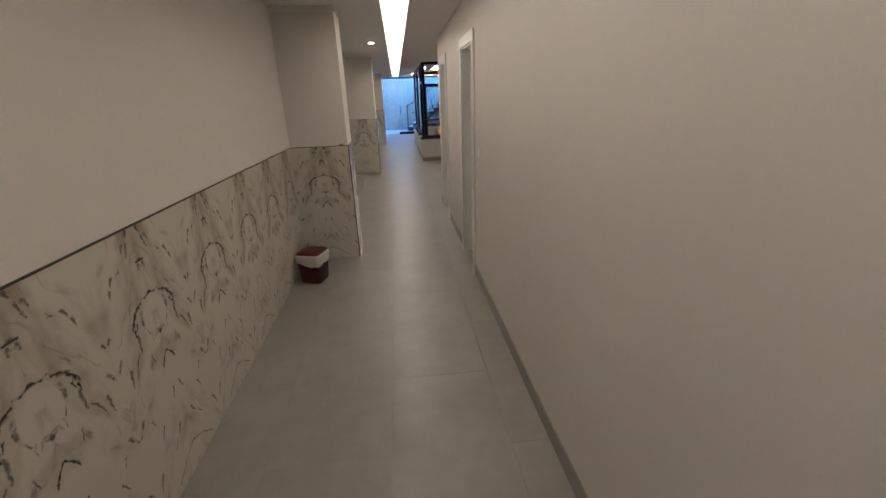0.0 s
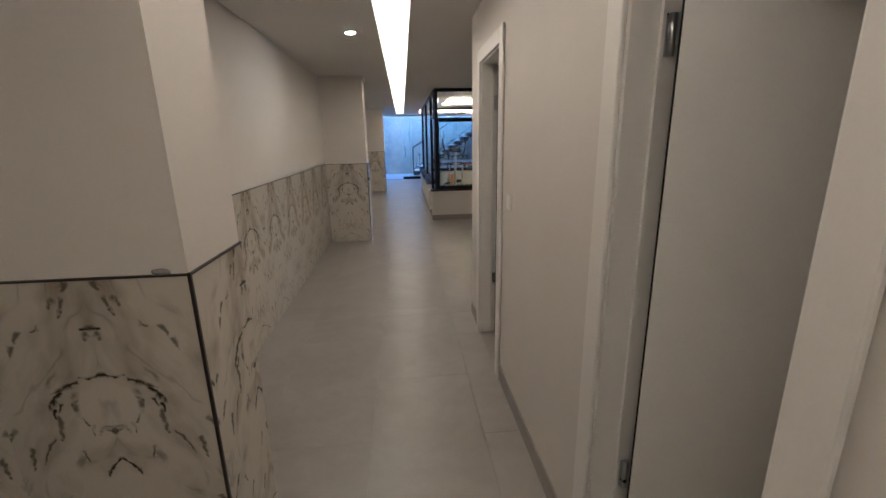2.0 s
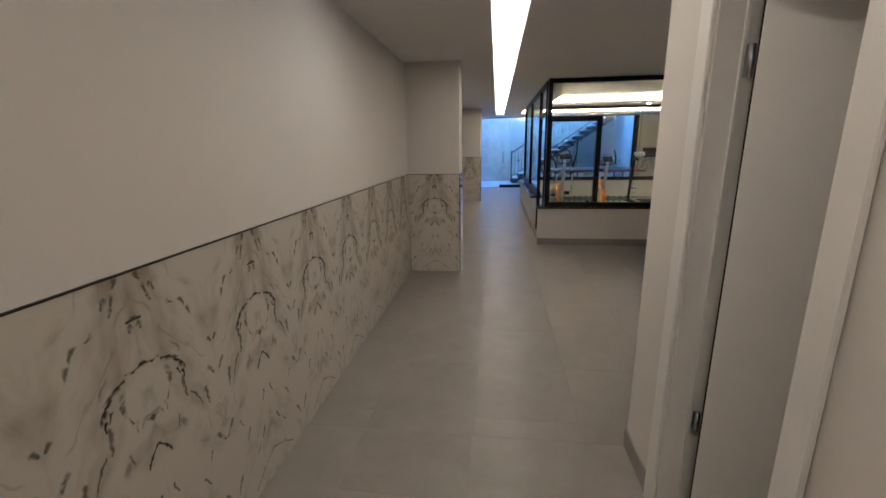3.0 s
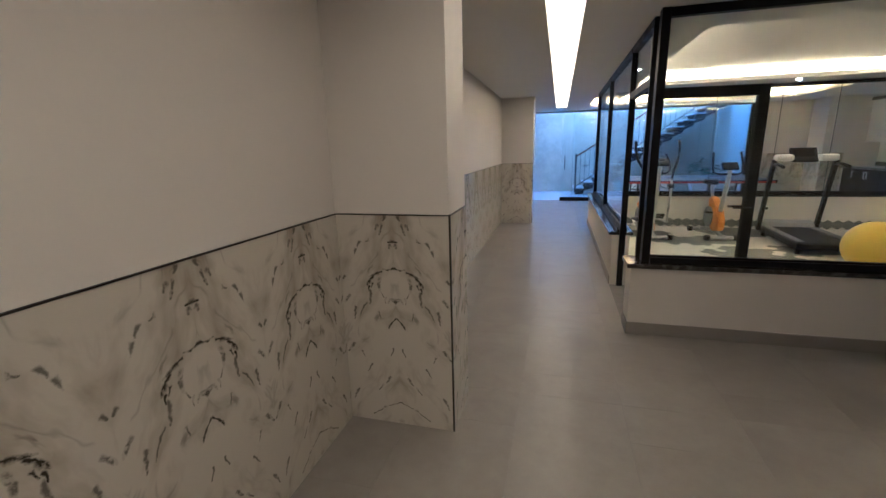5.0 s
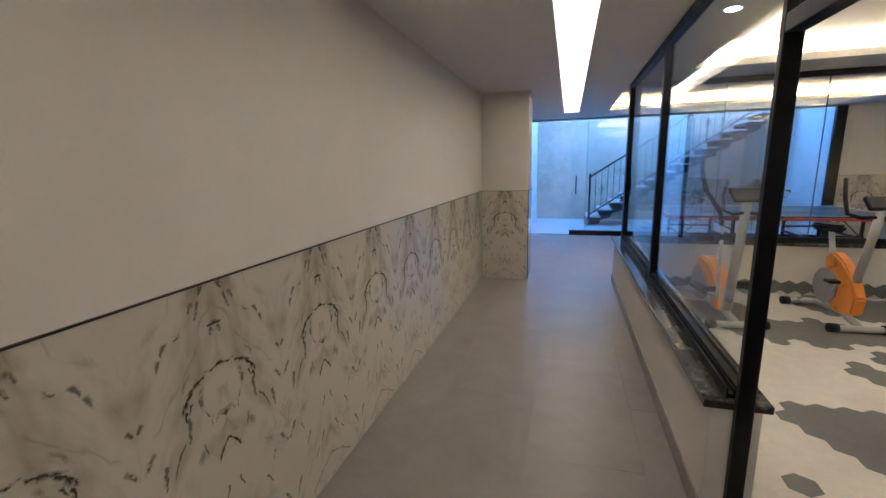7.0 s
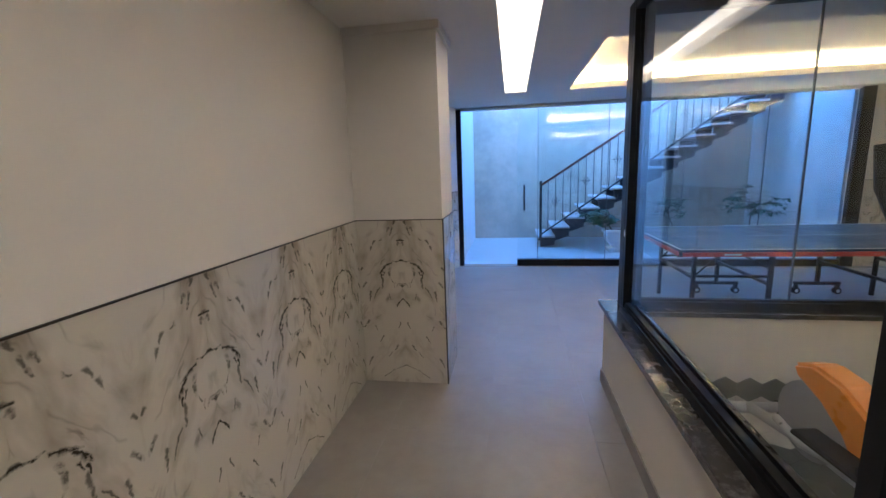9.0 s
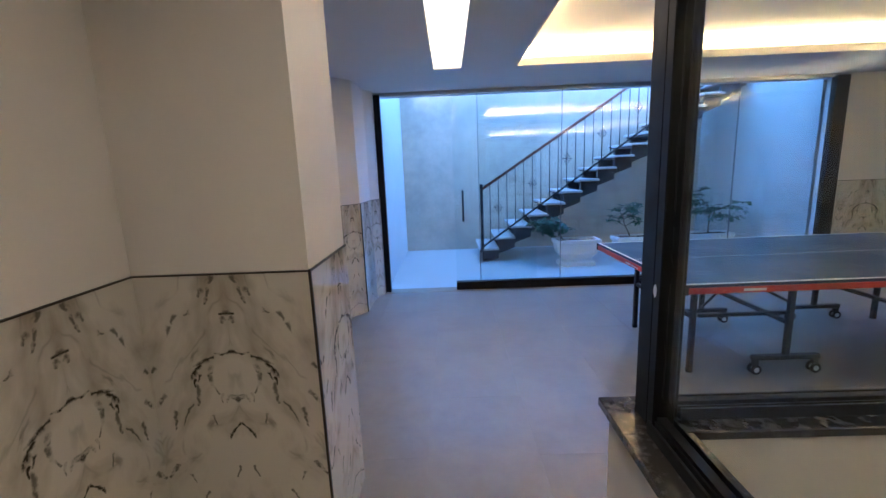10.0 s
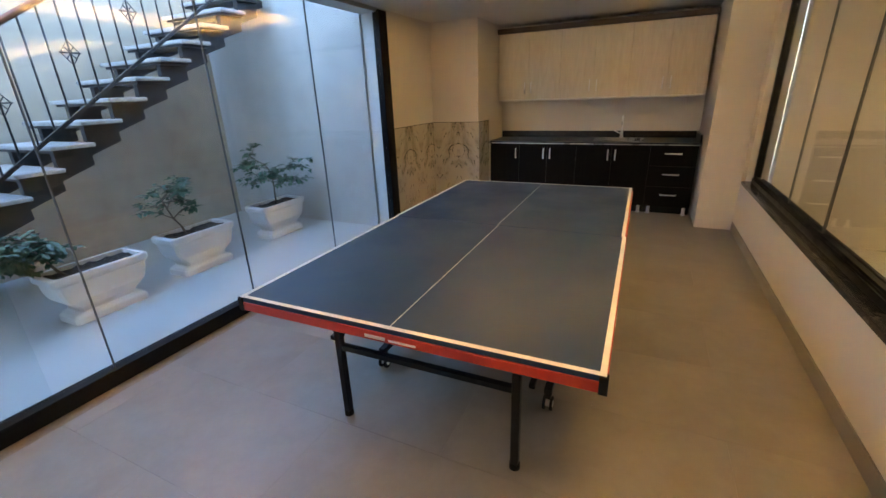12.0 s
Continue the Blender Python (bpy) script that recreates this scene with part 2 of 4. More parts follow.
def bm_tube(bm, pts, r, seg=10, r_end=None, cap=True):
    """A round bar through the points, of radius r (to r_end)."""
    pts = [Vector(p) for p in pts]
    rings = []
    for i, p in enumerate(pts):
        d = (pts[min(i + 1, len(pts) - 1)] - pts[max(i - 1, 0)]).normalized()
        side = d.cross(Vector((0, 0, 1)) if abs(d.z) < 0.95 else Vector((1, 0, 0))).normalized()
        up = side.cross(d).normalized()
        rad = r if r_end is None else r + (r_end - r) * i / (len(pts) - 1)
        rings.append([bm.verts.new(p + side * (rad * math.cos(k * math.tau / seg)) + up * (rad * math.sin(k * math.tau / seg))) for k in range(seg)])
    for a, b in zip(rings, rings[1:]):
        for k in range(seg):
            f = bm.faces.new((a[k], b[k], b[(k + 1) % seg], a[(k + 1) % seg]))
            f.smooth = True
    if cap:
        bm.faces.new(rings[0])
        bm.faces.new(rings[-1][::-1])
    return bm


def bm_lathe(bm, profile, seg=24, at=(0, 0, 0), flat=(1, 1)):
    """A turned body: profile of (radius, height) about a vertical axis."""
    rings = [[bm.verts.new((at[0] + r * flat[0] * math.cos(k * math.tau / seg), at[1] + r * flat[1] * math.sin(k * math.tau / seg), at[2] + z)) for k in range(seg)] for r, z in profile]
    for a, b in zip(rings, rings[1:]):
        for k in range(seg):
            f = bm.faces.new((a[k], a[(k + 1) % seg], b[(k + 1) % seg], b[k]))
            f.smooth = True
    bm.faces.new(rings[0][::-1])
    bm.faces.new(rings[-1])
    return bm


def bm_prism(bm, outline, axis, lo, hi):
    """A flat outline of (a, b) pushed from lo to hi along axis 'x', 'y' or 'z'."""
    def at(p, h):
        return {"x": (h, p[0], p[1]), "y": (p[0], h, p[1]), "z": (p[0], p[1], h)}[axis]
    a, b = [bm.verts.new(at(p, lo)) for p in outline], [bm.verts.new(at(p, hi)) for p in outline]
    bm.faces.new(a)
    bm.faces.new(b[::-1])
    for i in range(len(a)):
        j = (i + 1) % len(a)
        bm.faces.new((a[i], b[i], b[j], a[j]))
    return bm


def mesh_of(name, bm, material):
    bmesh.ops.recalc_face_normals(bm, faces=bm.faces)
    me = bpy.data.meshes.new(name)
    bm.to_mesh(me)
    bm.free()
    me.materials.append(material)
    return me


def part(name, bm, material, parent=None, label=""):
    ob = new(name, mesh_of(name, bm, material))
    ob.parent = parent
    return tagged(ob, label)


def box(name, x0, x1, y0, y1, z0, z1, material, parent=None, label="", bevel=0.0, seg=1):
    return part(name, bm_box(bmesh.new(), x0, x1, y0, y1, z0, z1, bevel, seg), material, parent, label)


def thing(name, m, label, category, group="", kind=""):
    ob = new(name)
    ob.empty_display_size = 0.1
    ob.matrix_basis = m if isinstance(m, Matrix) else Matrix.Translation(m)
    return tagged(ob, label, category, group, kind)


def structure(name, boxes, material, label, category):
    """Walls and slabs of the building: one mesh of butted blocks."""
    bm = bmesh.new()
    for b in boxes:
        bm_box(bm, *b)
    return tagged(part(name, bm, material), label, category, kind="structure")


# ---- the building ----
CEIL = 2.45
H = 2.9
WX = -1.095       # plaster face of the long wall
EX = 0.655        # plaster face of the door wall
DADO = 1.2
structure("floor_slab", [(-1.6, 7.3, -3.2, 20.4, -0.3, -0.004)], M_GROUT, "grey grout and screed under the floor tiles", "floor")
wall_west = structure("wall_west", [(-1.4, WX, -3.0, 20.42, -0.004, H)], M_WALL, "long cream painted wall above a marble dado", "wall")
structure("wall_south", [(-1.4, 2.2, -3.2, -3.0, -0.004, H)], M_WALL, "plain cream painted end wall of the corridor", "wall")
DH = 2.07
wall_east = structure("wall_east", [(EX, EX + 0.12, -3.0, 3.76, -0.004, H), (EX, EX + 0.12, 4.39, 5.77, -0.004, H), (EX, EX + 0.12, 6.42, 6.82, -0.004, H),
          (EX, EX + 0.12, 3.76, 4.39, DH, H), (EX, EX + 0.12, 5.77, 6.42, DH, H)], M_WALL, "cream painted corridor wall with two doorways", "wall")
structure("wall_rooms", [(EX + 0.12, 2.02, 6.68, 6.82, -0.004, H), (EX + 0.12, 2.2, 2.6, 2.75, -0.004, H), (EX + 0.12, 2.02, 5.05, 5.2, -0.004, H)], M_WALL, "cream painted walls of the side rooms", "wall")
wall_lobby = structure("wall_lobby", [(2.02, 2.2, 2.75, 10.32, -0.004, H), (2.2, 5.7, 10.14, 10.32, -0.004, H)], M_WALL, "cream painted wall of the lobby recess", "wall")
structure("wall_passage_end", [(5.55, 5.7, 10.32, 16.48, -0.004, H)], M_WALL, "cream painted far wall of passage and gym", "wall")
# gym parapets and the solid end beside the kitchenette
parapet_front = structure("wall_gym_front", [(0.62, 5.55, 11.4, 11.56, -0.004, 0.565), (0.62, 0.80, 11.56, 11.64, -0.004, 0.565)], M_WALL, "low cream parapet under the gym glazing", "wall")
parapet_side = structure("wall_gym_side", [(0.62, 0.80, 12.72, 16.69, -0.004, 0.565)], M_WALL, "low cream parapet along the corridor", "wall")
parapet_far = structure("wall_gym_far", [(0.80, 5.62, 16.51, 16.69, -0.004, 0.565), (5.62, 5.83, 16.5, 16.69, -0.004, H)], M_WALL, "low cream parapet between gym and games room", "wall")
structure("column_kitchen", [(5.83, 7.3, 16.5, 17.06, -0.004, H)], M_WALL, "cream painted column beside the kitchenette", "column")
structure("wall_kitchen_back", [(6.91, 7.3, 17.06, 19.75, -0.004, H)], M_WALL, "cream painted wall behind the kitchenette", "wall")
column_ne = structure("column_corner", [(5.85, 7.3, 19.75, 20.9, -0.004, H)], M_WALL, "cream painted corner column with marble dado", "column")
wall_north = structure("wall_north", [(4.72, 5.85, 20.42, 20.7, -0.004, H)], M_WALL, "cream painted wall beside the glass front", "wall")
# the lintel's unseen upper part is added to keep sun off the patio
structure("lintel_front", [(-1.4, 4.72, 20.42, 20.7, CEIL - 0.02, 5.0)], M_PATIOW, "white rendered lintel above the glass front, raised unseen to block sun", "wall")

# ceilings: slot, trays and slab
SLOT = (-0.09, 0.17, -1.0, 19.34)
TR1 = (1.2, 4.8, 12.15, 15.95)
TR2 = (0.69, 4.98, 17.25, 19.34)


def ceiling(name, rects, holes, z, top, label):
    """A slab made of butted blocks that leaves the rectangular holes open."""
    bm = bmesh.new()
    xs = sorted({v for r in rects + holes for v in r[:2]})
    ys = sorted({v for r in rects + holes for v in r[2:]})
    for x0, x1 in zip(xs, xs[1:]):
        for y0, y1 in zip(ys, ys[1:]):
            c = ((x0 + x1) / 2, (y0 + y1) / 2)
            inside = lambda r: r[0] < c[0] < r[1] and r[2] < c[1] < r[3]
            if any(inside(r) for r in rects) and not any(inside(h) for h in holes):
                bm_box(bm, x0, x1, y0, y1, z, top)
    bmesh.ops.remove_doubles(bm, verts=bm.verts, dist=1e-5)
    return tagged(part(name, bm, M_CEIL), label, "ceiling", kind="structure")


ceiling("ceiling", [(-1.4, 7.3, -3.2, 20.42)], [SLOT, TR1, TR2], CEIL, CEIL + 0.07, "flat white painted plasterboard ceiling")
grown = [(t[0] - 0.15, t[1] + 0.15, t[2] - 0.15, t[3] + 0.15) for t in (TR1, TR2)]
ceiling("ceiling_cove", [(-1.4, 7.3, -3.2, 20.42)], [SLOT] + grown, CEIL + 0.07, CEIL + 0.2, "white plasterboard sides of the light coves")
structure("ceiling_top", [(-1.4, 7.3, -3.2, 20.42, CEIL + 0.2, CEIL + 0.45)], M_CEIL, "white raised ceiling of the trays", "ceiling")


def strip_light():
    t = thing("linear_light", (0.04, 9.0, CEIL), "long white recessed linear ceiling light, lit", "ceiling light")
    box("diffuser", SLOT[0] - 0.04 + 0.03, SLOT[1] - 0.04 - 0.03, SLOT[2] - 9.0, SLOT[3] - 9.03, 0.075, 0.195, M_STRIPLED, t)
    return t


def cove_leds(r, label, led):
    cx, cy = (r[0] + r[1]) / 2, (r[2] + r[3]) / 2
    t = thing("cove_light", (cx, cy, CEIL + 0.07), label, "cove light")
    a, b = (r[1] - r[0]) / 2 + 0.09, (r[3] - r[2]) / 2 + 0.09
    for x0, x1, y0, y1 in ((-a, a, -b, -b + 0.02), (-a, a, b - 0.02, b), (-a, -a + 0.02, -b + 0.03, b - 0.03), (a - 0.02, a, -b + 0.03, b - 0.03)):
        box("led_strip", x0, x1, y0, y1, 0.0, 0.012, led, t)


strip_light()
cove_leds(TR1, "warm LED strips hidden in the gym ceiling tray", M_LED)
cove_leds(TR2, "warm LED strips hidden in the games room tray", M_LED2)


def downlight(x, y):
    t = thing("downlight", (x, y, CEIL), "small round white recessed downlight, lit", "downlight", "downlights")
    bm = bm_lathe(bmesh.new(), [(0.036, -0.004), (0.05, -0.006), (0.05, 0.0), (0.036, 0.0)], 24)
    part("bezel", bm, M_PLASTIC, t)
    part("lens", bm_lathe(bmesh.new(), [(0.034, -0.0085), (0.036, -0.0045)], 24), M_SPOT, t)
    return t


for p in ((-0.33, 7.3), (0.95, 14.1), (3.62, 15.97 + 0.2)):
    downlight(*p)


# columns on the long wall, marble dado and black trim
PER = 0.6113


def dado_run(x0, y0, x1, y1, zero, owner):
    """Marble sheets from (x0, y0) to (x1, y1) on a face whose outside lies to the right of that way; zero: where a motif is centred."""
    d = Vector((x1 - x0, y1 - y0, 0))
    length = d.length
    d.normalize()
    out = Vector((d.y, -d.x, 0))
    turn = Matrix((( d.x, out.x, 0, 0), (d.y, out.y, 0, 0), (0, 0, 1, 0), (0, 0, 0, 1)))
    k = math.floor(-zero / (2 * PER))
    cuts = [0.0] + [zero + 2 * PER * i + PER for i in range(k - 1, k + 12) if 0.02 < zero + 2 * PER * i + PER < length - 0.02] + [length]
    cuts.sort()
    for a, b in zip(cuts, cuts[1:]):
        i = round(((a + b) / 2 - zero) / PER)
        mid = zero + i * PER
        ob = box("marble_panel", a - mid + 0.0006, b - mid - 0.0006, 0.0005, 0.008, 0.0, DADO, M_MARBLE, owner)
        ob.matrix_basis = Matrix.Translation((x0 + d.x * mid, y0 + d.y * mid, 0)) @ turn
    ob = box("top_trim", 0.0, length, 0.0005, 0.0105, DADO + 0.0005, DADO + 0.006, M_TRIM, owner)
    ob.matrix_basis = Matrix.Translation((x0, y0, 0)) @ turn


def pillar(y0, y1, x1):
    p = structure("column", [(WX, x1, y0, y1, -0.004, H), (WX, x1 + 0.022, y0 - 0.018, y1 + 0.018, CEIL - 0.05, CEIL + 0.01)], M_WALL, "cream painted column with marble dado and black edge trim", "column")
    dado_run(WX + 0.008, y0, x1, y0, (x1 - WX) / 2, p)
    dado_run(x1, y0 - 0.0, x1, y1, 0.33, p)
    dado_run(x1, y1, WX + 0.008, y1, (x1 - WX) / 2, p)
    box("corner_trim", x1 + 0.0005, x1 + 0.0095, y0 - 0.0095, y0 - 0.0005, 0.0, DADO + 0.0085, M_TRIM, p, "black aluminium corner trim")
    return p


PX = -0.476
PILLARS = [(4.412, 4.78, PX - 0.046), (9.868, 10.235, PX), (16.558, 17.05, PX)]
for y0, y1, x1 in PILLARS:
    pillar(y0, y1, x1)
last = -3.0
for y0, y1, x1 in PILLARS:
    dado_run(WX, last, WX, y0, (13.19 + (0.11 if y0 < 5 else 0.0) - last) % PER, wall_west)
    last = y1
dado_run(WX, last, WX, 19.45, (13.21 - last) % PER, wall_west)
CORNER = [(WX, 19.45), (-0.943, 19.645), (-0.925, 20.15), (-0.85, 20.3), (-0.85, 20.41), (WX, 20.41)]
corner_column = tagged(part("column_end", bm_prism(bmesh.new(), CORNER, "z", -0.004, H), M_WALL), "cream painted end column with slanted marble-clad face", "column", kind="structure")
for a, b in zip(CORNER[:4], CORNER[1:5]):
    dado_run(*a, *b, math.dist(a, b) / 2, corner_column)
box("corner_trim", -0.939, -0.929, 19.631, 19.641, 0.0, DADO + 0.0085, M_TRIM, corner_column, "black aluminium corner trim")
dado_run(4.73, 20.42, 5.85, 20.42, 0.4, wall_north)
dado_run(5.85, 20.412, 5.85, 19.75, 0.37, column_ne)
dado_run(5.85, 19.75, 6.27, 19.75, 0.3, column_ne)


# skirting
def skirting(boxes):
    bm = bmesh.new()
    for b in boxes:
        bm_box(bm, *b, 0.0, 0.1)
    return tagged(part("baseboard", bm, M_SKIRT), "low grey porcelain tile skirting", "baseboard", kind="structure")


S = 0.009
skirting([(EX - S, EX - 0.0005, -3.0, 3.685), (EX - S, EX - 0.0005, 4.466, 5.694), (EX - S, EX - 0.0005, 6.496, 6.82), (EX - S, 2.02 - S, 6.8205, 6.82 + S), (2.02 - S, 2.0195, 6.8205, 10.32), (2.02 - S, 5.55, 10.3205, 10.32 + S),
          (0.62 - S, 5.55, 11.4 - S, 11.3995), (0.62 - S, 0.6195, 11.4, 11.64), (0.62 - S, 0.6195, 12.72, 16.69), (0.62 - S, 5.82, 16.6905, 16.69 + S)])


# doors of the side rooms
def room_door(name, y0, y1, angle):
    d = thing(name, (EX, y0, 0), "white lacquered door standing open in a white frame", "door", "corridor doors", "structure")
    w = y1 - y0
    T = 0.128
    for a, b, nm in ((0.0, 0.025, "jamb"), (w - 0.025, w, "jamb")):
        box(nm, -0.002, T + 0.002, a, b, 0.0, DH - 0.025, M_DOOR, d)
    box("head", -0.002, T + 0.002, 0.0, w, DH - 0.025, DH, M_DOOR, d)
    for x0, x1 in ((-0.018, -0.0025), (T + 0.0025, T + 0.018)):
        box("casing", x0, x1, -0.075, 0.012, 0.0, DH + 0.075, M_DOOR, d, bevel=0.004)
        box("casing", x0, x1, w - 0.012, w + 0.075, 0.0, DH + 0.075, M_DOOR, d, bevel=0.004)
        box("casing", x0, x1, 0.0125, w - 0.0125, DH - 0.012, DH + 0.075, M_DOOR, d, bevel=0.004)
    box("stop", T - 0.052, T - 0.042, w - 0.037, w - 0.0255, 0.0, DH - 0.026, M_DOOR, d)
    leaf = new("leaf", mesh_of("leaf", bm_box(bmesh.new(), -0.02, 0.02, -(w - 0.082), -0.003, 0.006, DH - 0.03, 0.002), M_DOOR))
    leaf.parent = d
    leaf.matrix_basis = pose(T - 0.012, w - 0.051, 0, 0, 0, angle)
    # black strip along the leaf's edge paints the shade of the hinge gap
    box("gasket", -0.017, 0.0195, -0.0028, 0.002, 0.01, DH - 0.034, M_RUBBER, leaf, "dark strip standing in for shade in the hinge gap")
    for zz in (0.46, 1.79):
        bm = bm_box(bmesh.new(), T - 0.04, T - 0.016, w - 0.0285, w - 0.0245, zz - 0.05, zz + 0.05)
        bm_tube(bm, [(T - 0.02, w - 0.031, zz - 0.05), (T - 0.02, w - 0.031, zz + 0.05)], 0.009, 10)
        part("hinge", bm, M_STEEL, d, "steel butt hinge")
    for s in (-1, 1):
        bm = bm_tube(bmesh.new(), [(s * 0.02, -(w - 0.12), 1.02), (s * 0.065, -(w - 0.12), 1.02), (s * 0.065, -(w - 0.24), 1.02)], 0.009, 8)
        part("handle", bm, M_STEEL, leaf, "steel lever handle")
    return d


room_door("door_1", 3.76, 4.39, 58)
room_door("door_2", 5.77, 6.42, 57)


def light_switch(y, z):
    t = thing("light_switch", (EX, y, z), "square white plastic light switch on the wall", "switch", "light switches")
    box("plate", -0.009, -0.0003, -0.042, 0.042, -0.042, 0.042, M_PLASTIC, t, bevel=0.003, seg=2)
    box("rocker", -0.013, -0.0085, -0.028, 0.028, -0.028, 0.028, M_PLASTIC, t, bevel=0.002)


light_switch(3.47, 1.19)
light_switch(5.53, 1.2)


# ---- glazing ----
M_SEAL = plain("grey_silicone", (0.10, 0.105, 0.11), 0.5, 0.15)
def post(d, x, y, z0, z1, sx=0.06, sy=0.06, label=""):
    return box("post", x - sx / 2, x + sx / 2, y - sy / 2, y + sy / 2, z0, z1, M_ALU, d, label, 0.003)


SZ = 0.6
GX, GY, FY = 0.72, 11.48, 16.6


def sill(name, x0, x1, y0, y1):
    return tagged(box(name, x0, x1, y0, y1, 0.5655, SZ, M_SILL, bevel=0.004), "dark polished stone sill on the parapet", "sill", kind="structure")


def track(parent, x0, x1, y0, y1):
    """Sliding-window bottom rail with raised runners along its length."""
    bm = bmesh.new()
    along_x = x1 - x0 > y1 - y0
    c, w = ((y0 + y1) / 2, 0.05) if along_x else ((x0 + x1) / 2, 0.05)
    for a, b, h in ((-w, w, 0.02), (-w, -w + 0.008, 0.045), (-w * 0.45, -w * 0.45 + 0.006, 0.04), (-0.016, 0.016, 0.055), (w * 0.45 - 0.006, w * 0.45, 0.04), (w - 0.008, w, 0.045)):
        lo = 0.0005 if h == 0.02 else 0.0201
        if along_x:
            bm_box(bm, x0, x1, c + a, c + b, lo, h)
        else:
            bm_box(bm, c + a, c + b, y0, y1, lo, h)
    part("bottom_rail", bm, M_ALU, parent, "black ridged sliding track")


sill("window_sill_1", 0.585, 5.55, 11.365, 11.60)
sill("window_sill_4", 0.585, 0.83, 11.6005, 11.655)
sill("window_sill_2", 0.585, 0.83, 12.70, 16.48)
sill("window_sill_3", 0.585, 5.62, 16.4805, 16.725)

w1 = thing("window_1", (GX, GY, SZ), "large black-framed fixed glazing of the gym front", "window", kind="structure")
TOP = CEIL - SZ - 0.004
HH = TOP - 0.06
post(w1, 0.007, 0.0, 0.0, TOP, 0.059, 0.085, "thick black aluminium corner post")
track(w1, 0.037, 4.82, -0.03, 0.03)
box("top_rail", 0.037, 4.82, -0.03, 0.03, HH, TOP, M_ALU, w1, bevel=0.003)
for x in (2.15, 4.79):
    box("post", x - 0.03, x + 0.03, -0.03, 0.03, 0.0555, HH - 0.0005, M_ALU, w1, bevel=0.003)
for x0, x1 in ((0.037, 2.12), (2.18, 4.76)):
    box("pane", x0, x1, -0.004, 0.004, 0.055, HH, M_GLASS, w1)

w2 = thing("window_2", (GX, 12.70, SZ), "black-framed glazing along the corridor side of the gym", "window", kind="structure")
L2 = 16.49 - 12.70
box("post", -0.03, 0.03, 1.89, 1.95, 0.0005, TOP, M_ALU, w2, bevel=0.003)
box("post", -0.03, 0.045, L2 + 0.0, L2 + 0.045, 0.0005, TOP, M_ALU, w2, "black aluminium corner post", 0.003)
box("post", -0.03, 0.045, L2 + 0.0455, L2 + 0.14, 0.0005, TOP, M_ALU, w2, "black aluminium corner post", 0.003)
chip = bm_tube(bmesh.new(), [(-0.0306, L2 + 0.032, 0.50), (-0.0312, L2 + 0.032, 0.50)], 0.016, 9)
for v in chip.verts:
    v.co.y = L2 + 0.032 + (v.co.y - L2 - 0.032) * 0.7
    v.co.z = 0.50 + (v.co.z - 0.50) * (1.5 + 0.5 * noise.noise(v.co * 60))
part("paint_chip", chip, M_PLASTIC, w2, "white chipped spot on the post")
for y0, y1 in ((0.035, 1.889), (1.951, L2 - 0.001)):
    track(w2, -0.03, 0.03, y0, y1)
    box("top_rail", -0.03, 0.03, y0, y1, HH, TOP, M_ALU, w2, bevel=0.003)
    box("pane", -0.004, 0.004, y0, y1, 0.055, HH, M_GLASS, w2)

w3 = thing("window_3", (GX + 0.0455, FY, SZ), "black-framed glazing between gym and games room", "window", kind="structure")
L3 = 5.62 - GX - 0.0455
for x in (0.025, L3 - 0.03):
    box("post", x - 0.025, x + 0.03, -0.03, 0.03, 0.0005, TOP, M_ALU, w3, bevel=0.003)
CUT = [0.056] + [v - GX - 0.0455 for v in (1.7, 2.65, 3.62, 4.42)] + [L3 - 0.061]
track(w3, CUT[0], CUT[-1], -0.03, 0.03)
box("top_rail", CUT[0], CUT[-1], -0.03, 0.03, HH, TOP, M_ALU, w3, bevel=0.003)
for x0, x1 in zip(CUT, CUT[1:]):
    box("pane", x0 + 0.004, x1 - 0.004, -0.004, 0.004, 0.055, HH, M_GLASS, w3)
for x in CUT[1:-1]:
    box("seal", x - 0.0035, x + 0.0035, -0.008, 0.008, 0.0555, HH - 0.0005, M_SEAL, w3, "dark joint between panes")

# gym door: frame from corner post to the parapet's end, leaf swung in beside the front glass
d3 = thing("door_3", (GX, 11.66, 0), "black aluminium glass door of the gym, standing open", "door", kind="structure")
box("jamb", -0.03, 0.03, 1.006, 1.0395, 0.0, CEIL - 0.004, M_ALU, d3, bevel=0.003)
box("jamb", -0.03, 0.03, 0.0, 0.045, 0.0, CEIL - 0.004, M_ALU, d3, bevel=0.003)
box("transom", -0.03, 0.03, 0.0455, 1.0055, 1.955, 2.015, M_ALU, d3, bevel=0.003)
box("top_rail", -0.03, 0.03, 0.0455, 1.0055, CEIL - 0.064, CEIL - 0.004, M_ALU, d3, bevel=0.003)
box("pane", -0.004, 0.004, 0.0455, 1.0055, 2.015, CEIL - 0.064, M_GLASS, d3)
leaf = new("leaf", mesh_of("leaf", bm_box(bmesh.new(), 0.035, 0.082, 0.05, 0.1, 0.01, 1.94, 0.003), M_ALU))
leaf.parent = d3
leaf.matrix_basis = Matrix.Translation((0.035, 0.075, 0)) @ Matrix.Rotation(math.radians(6), 4, "Z") @ Matrix.Translation((-0.035, -0.075, 0))
for nm, x0, x1, z0, z1 in (("stile", 0.77, 0.845, 0.01, 1.94), ("rail", 0.0825, 0.7695, 1.86, 1.94), ("rail", 0.0825, 0.7695, 0.01, 0.12)):
    box(nm, x0, x1, 0.05, 0.1, z0, z1, M_ALU, leaf, bevel=0.003)
box("pane", 0.082, 0.77, 0.072, 0.078, 0.12, 1.86, M_GLASS, leaf)
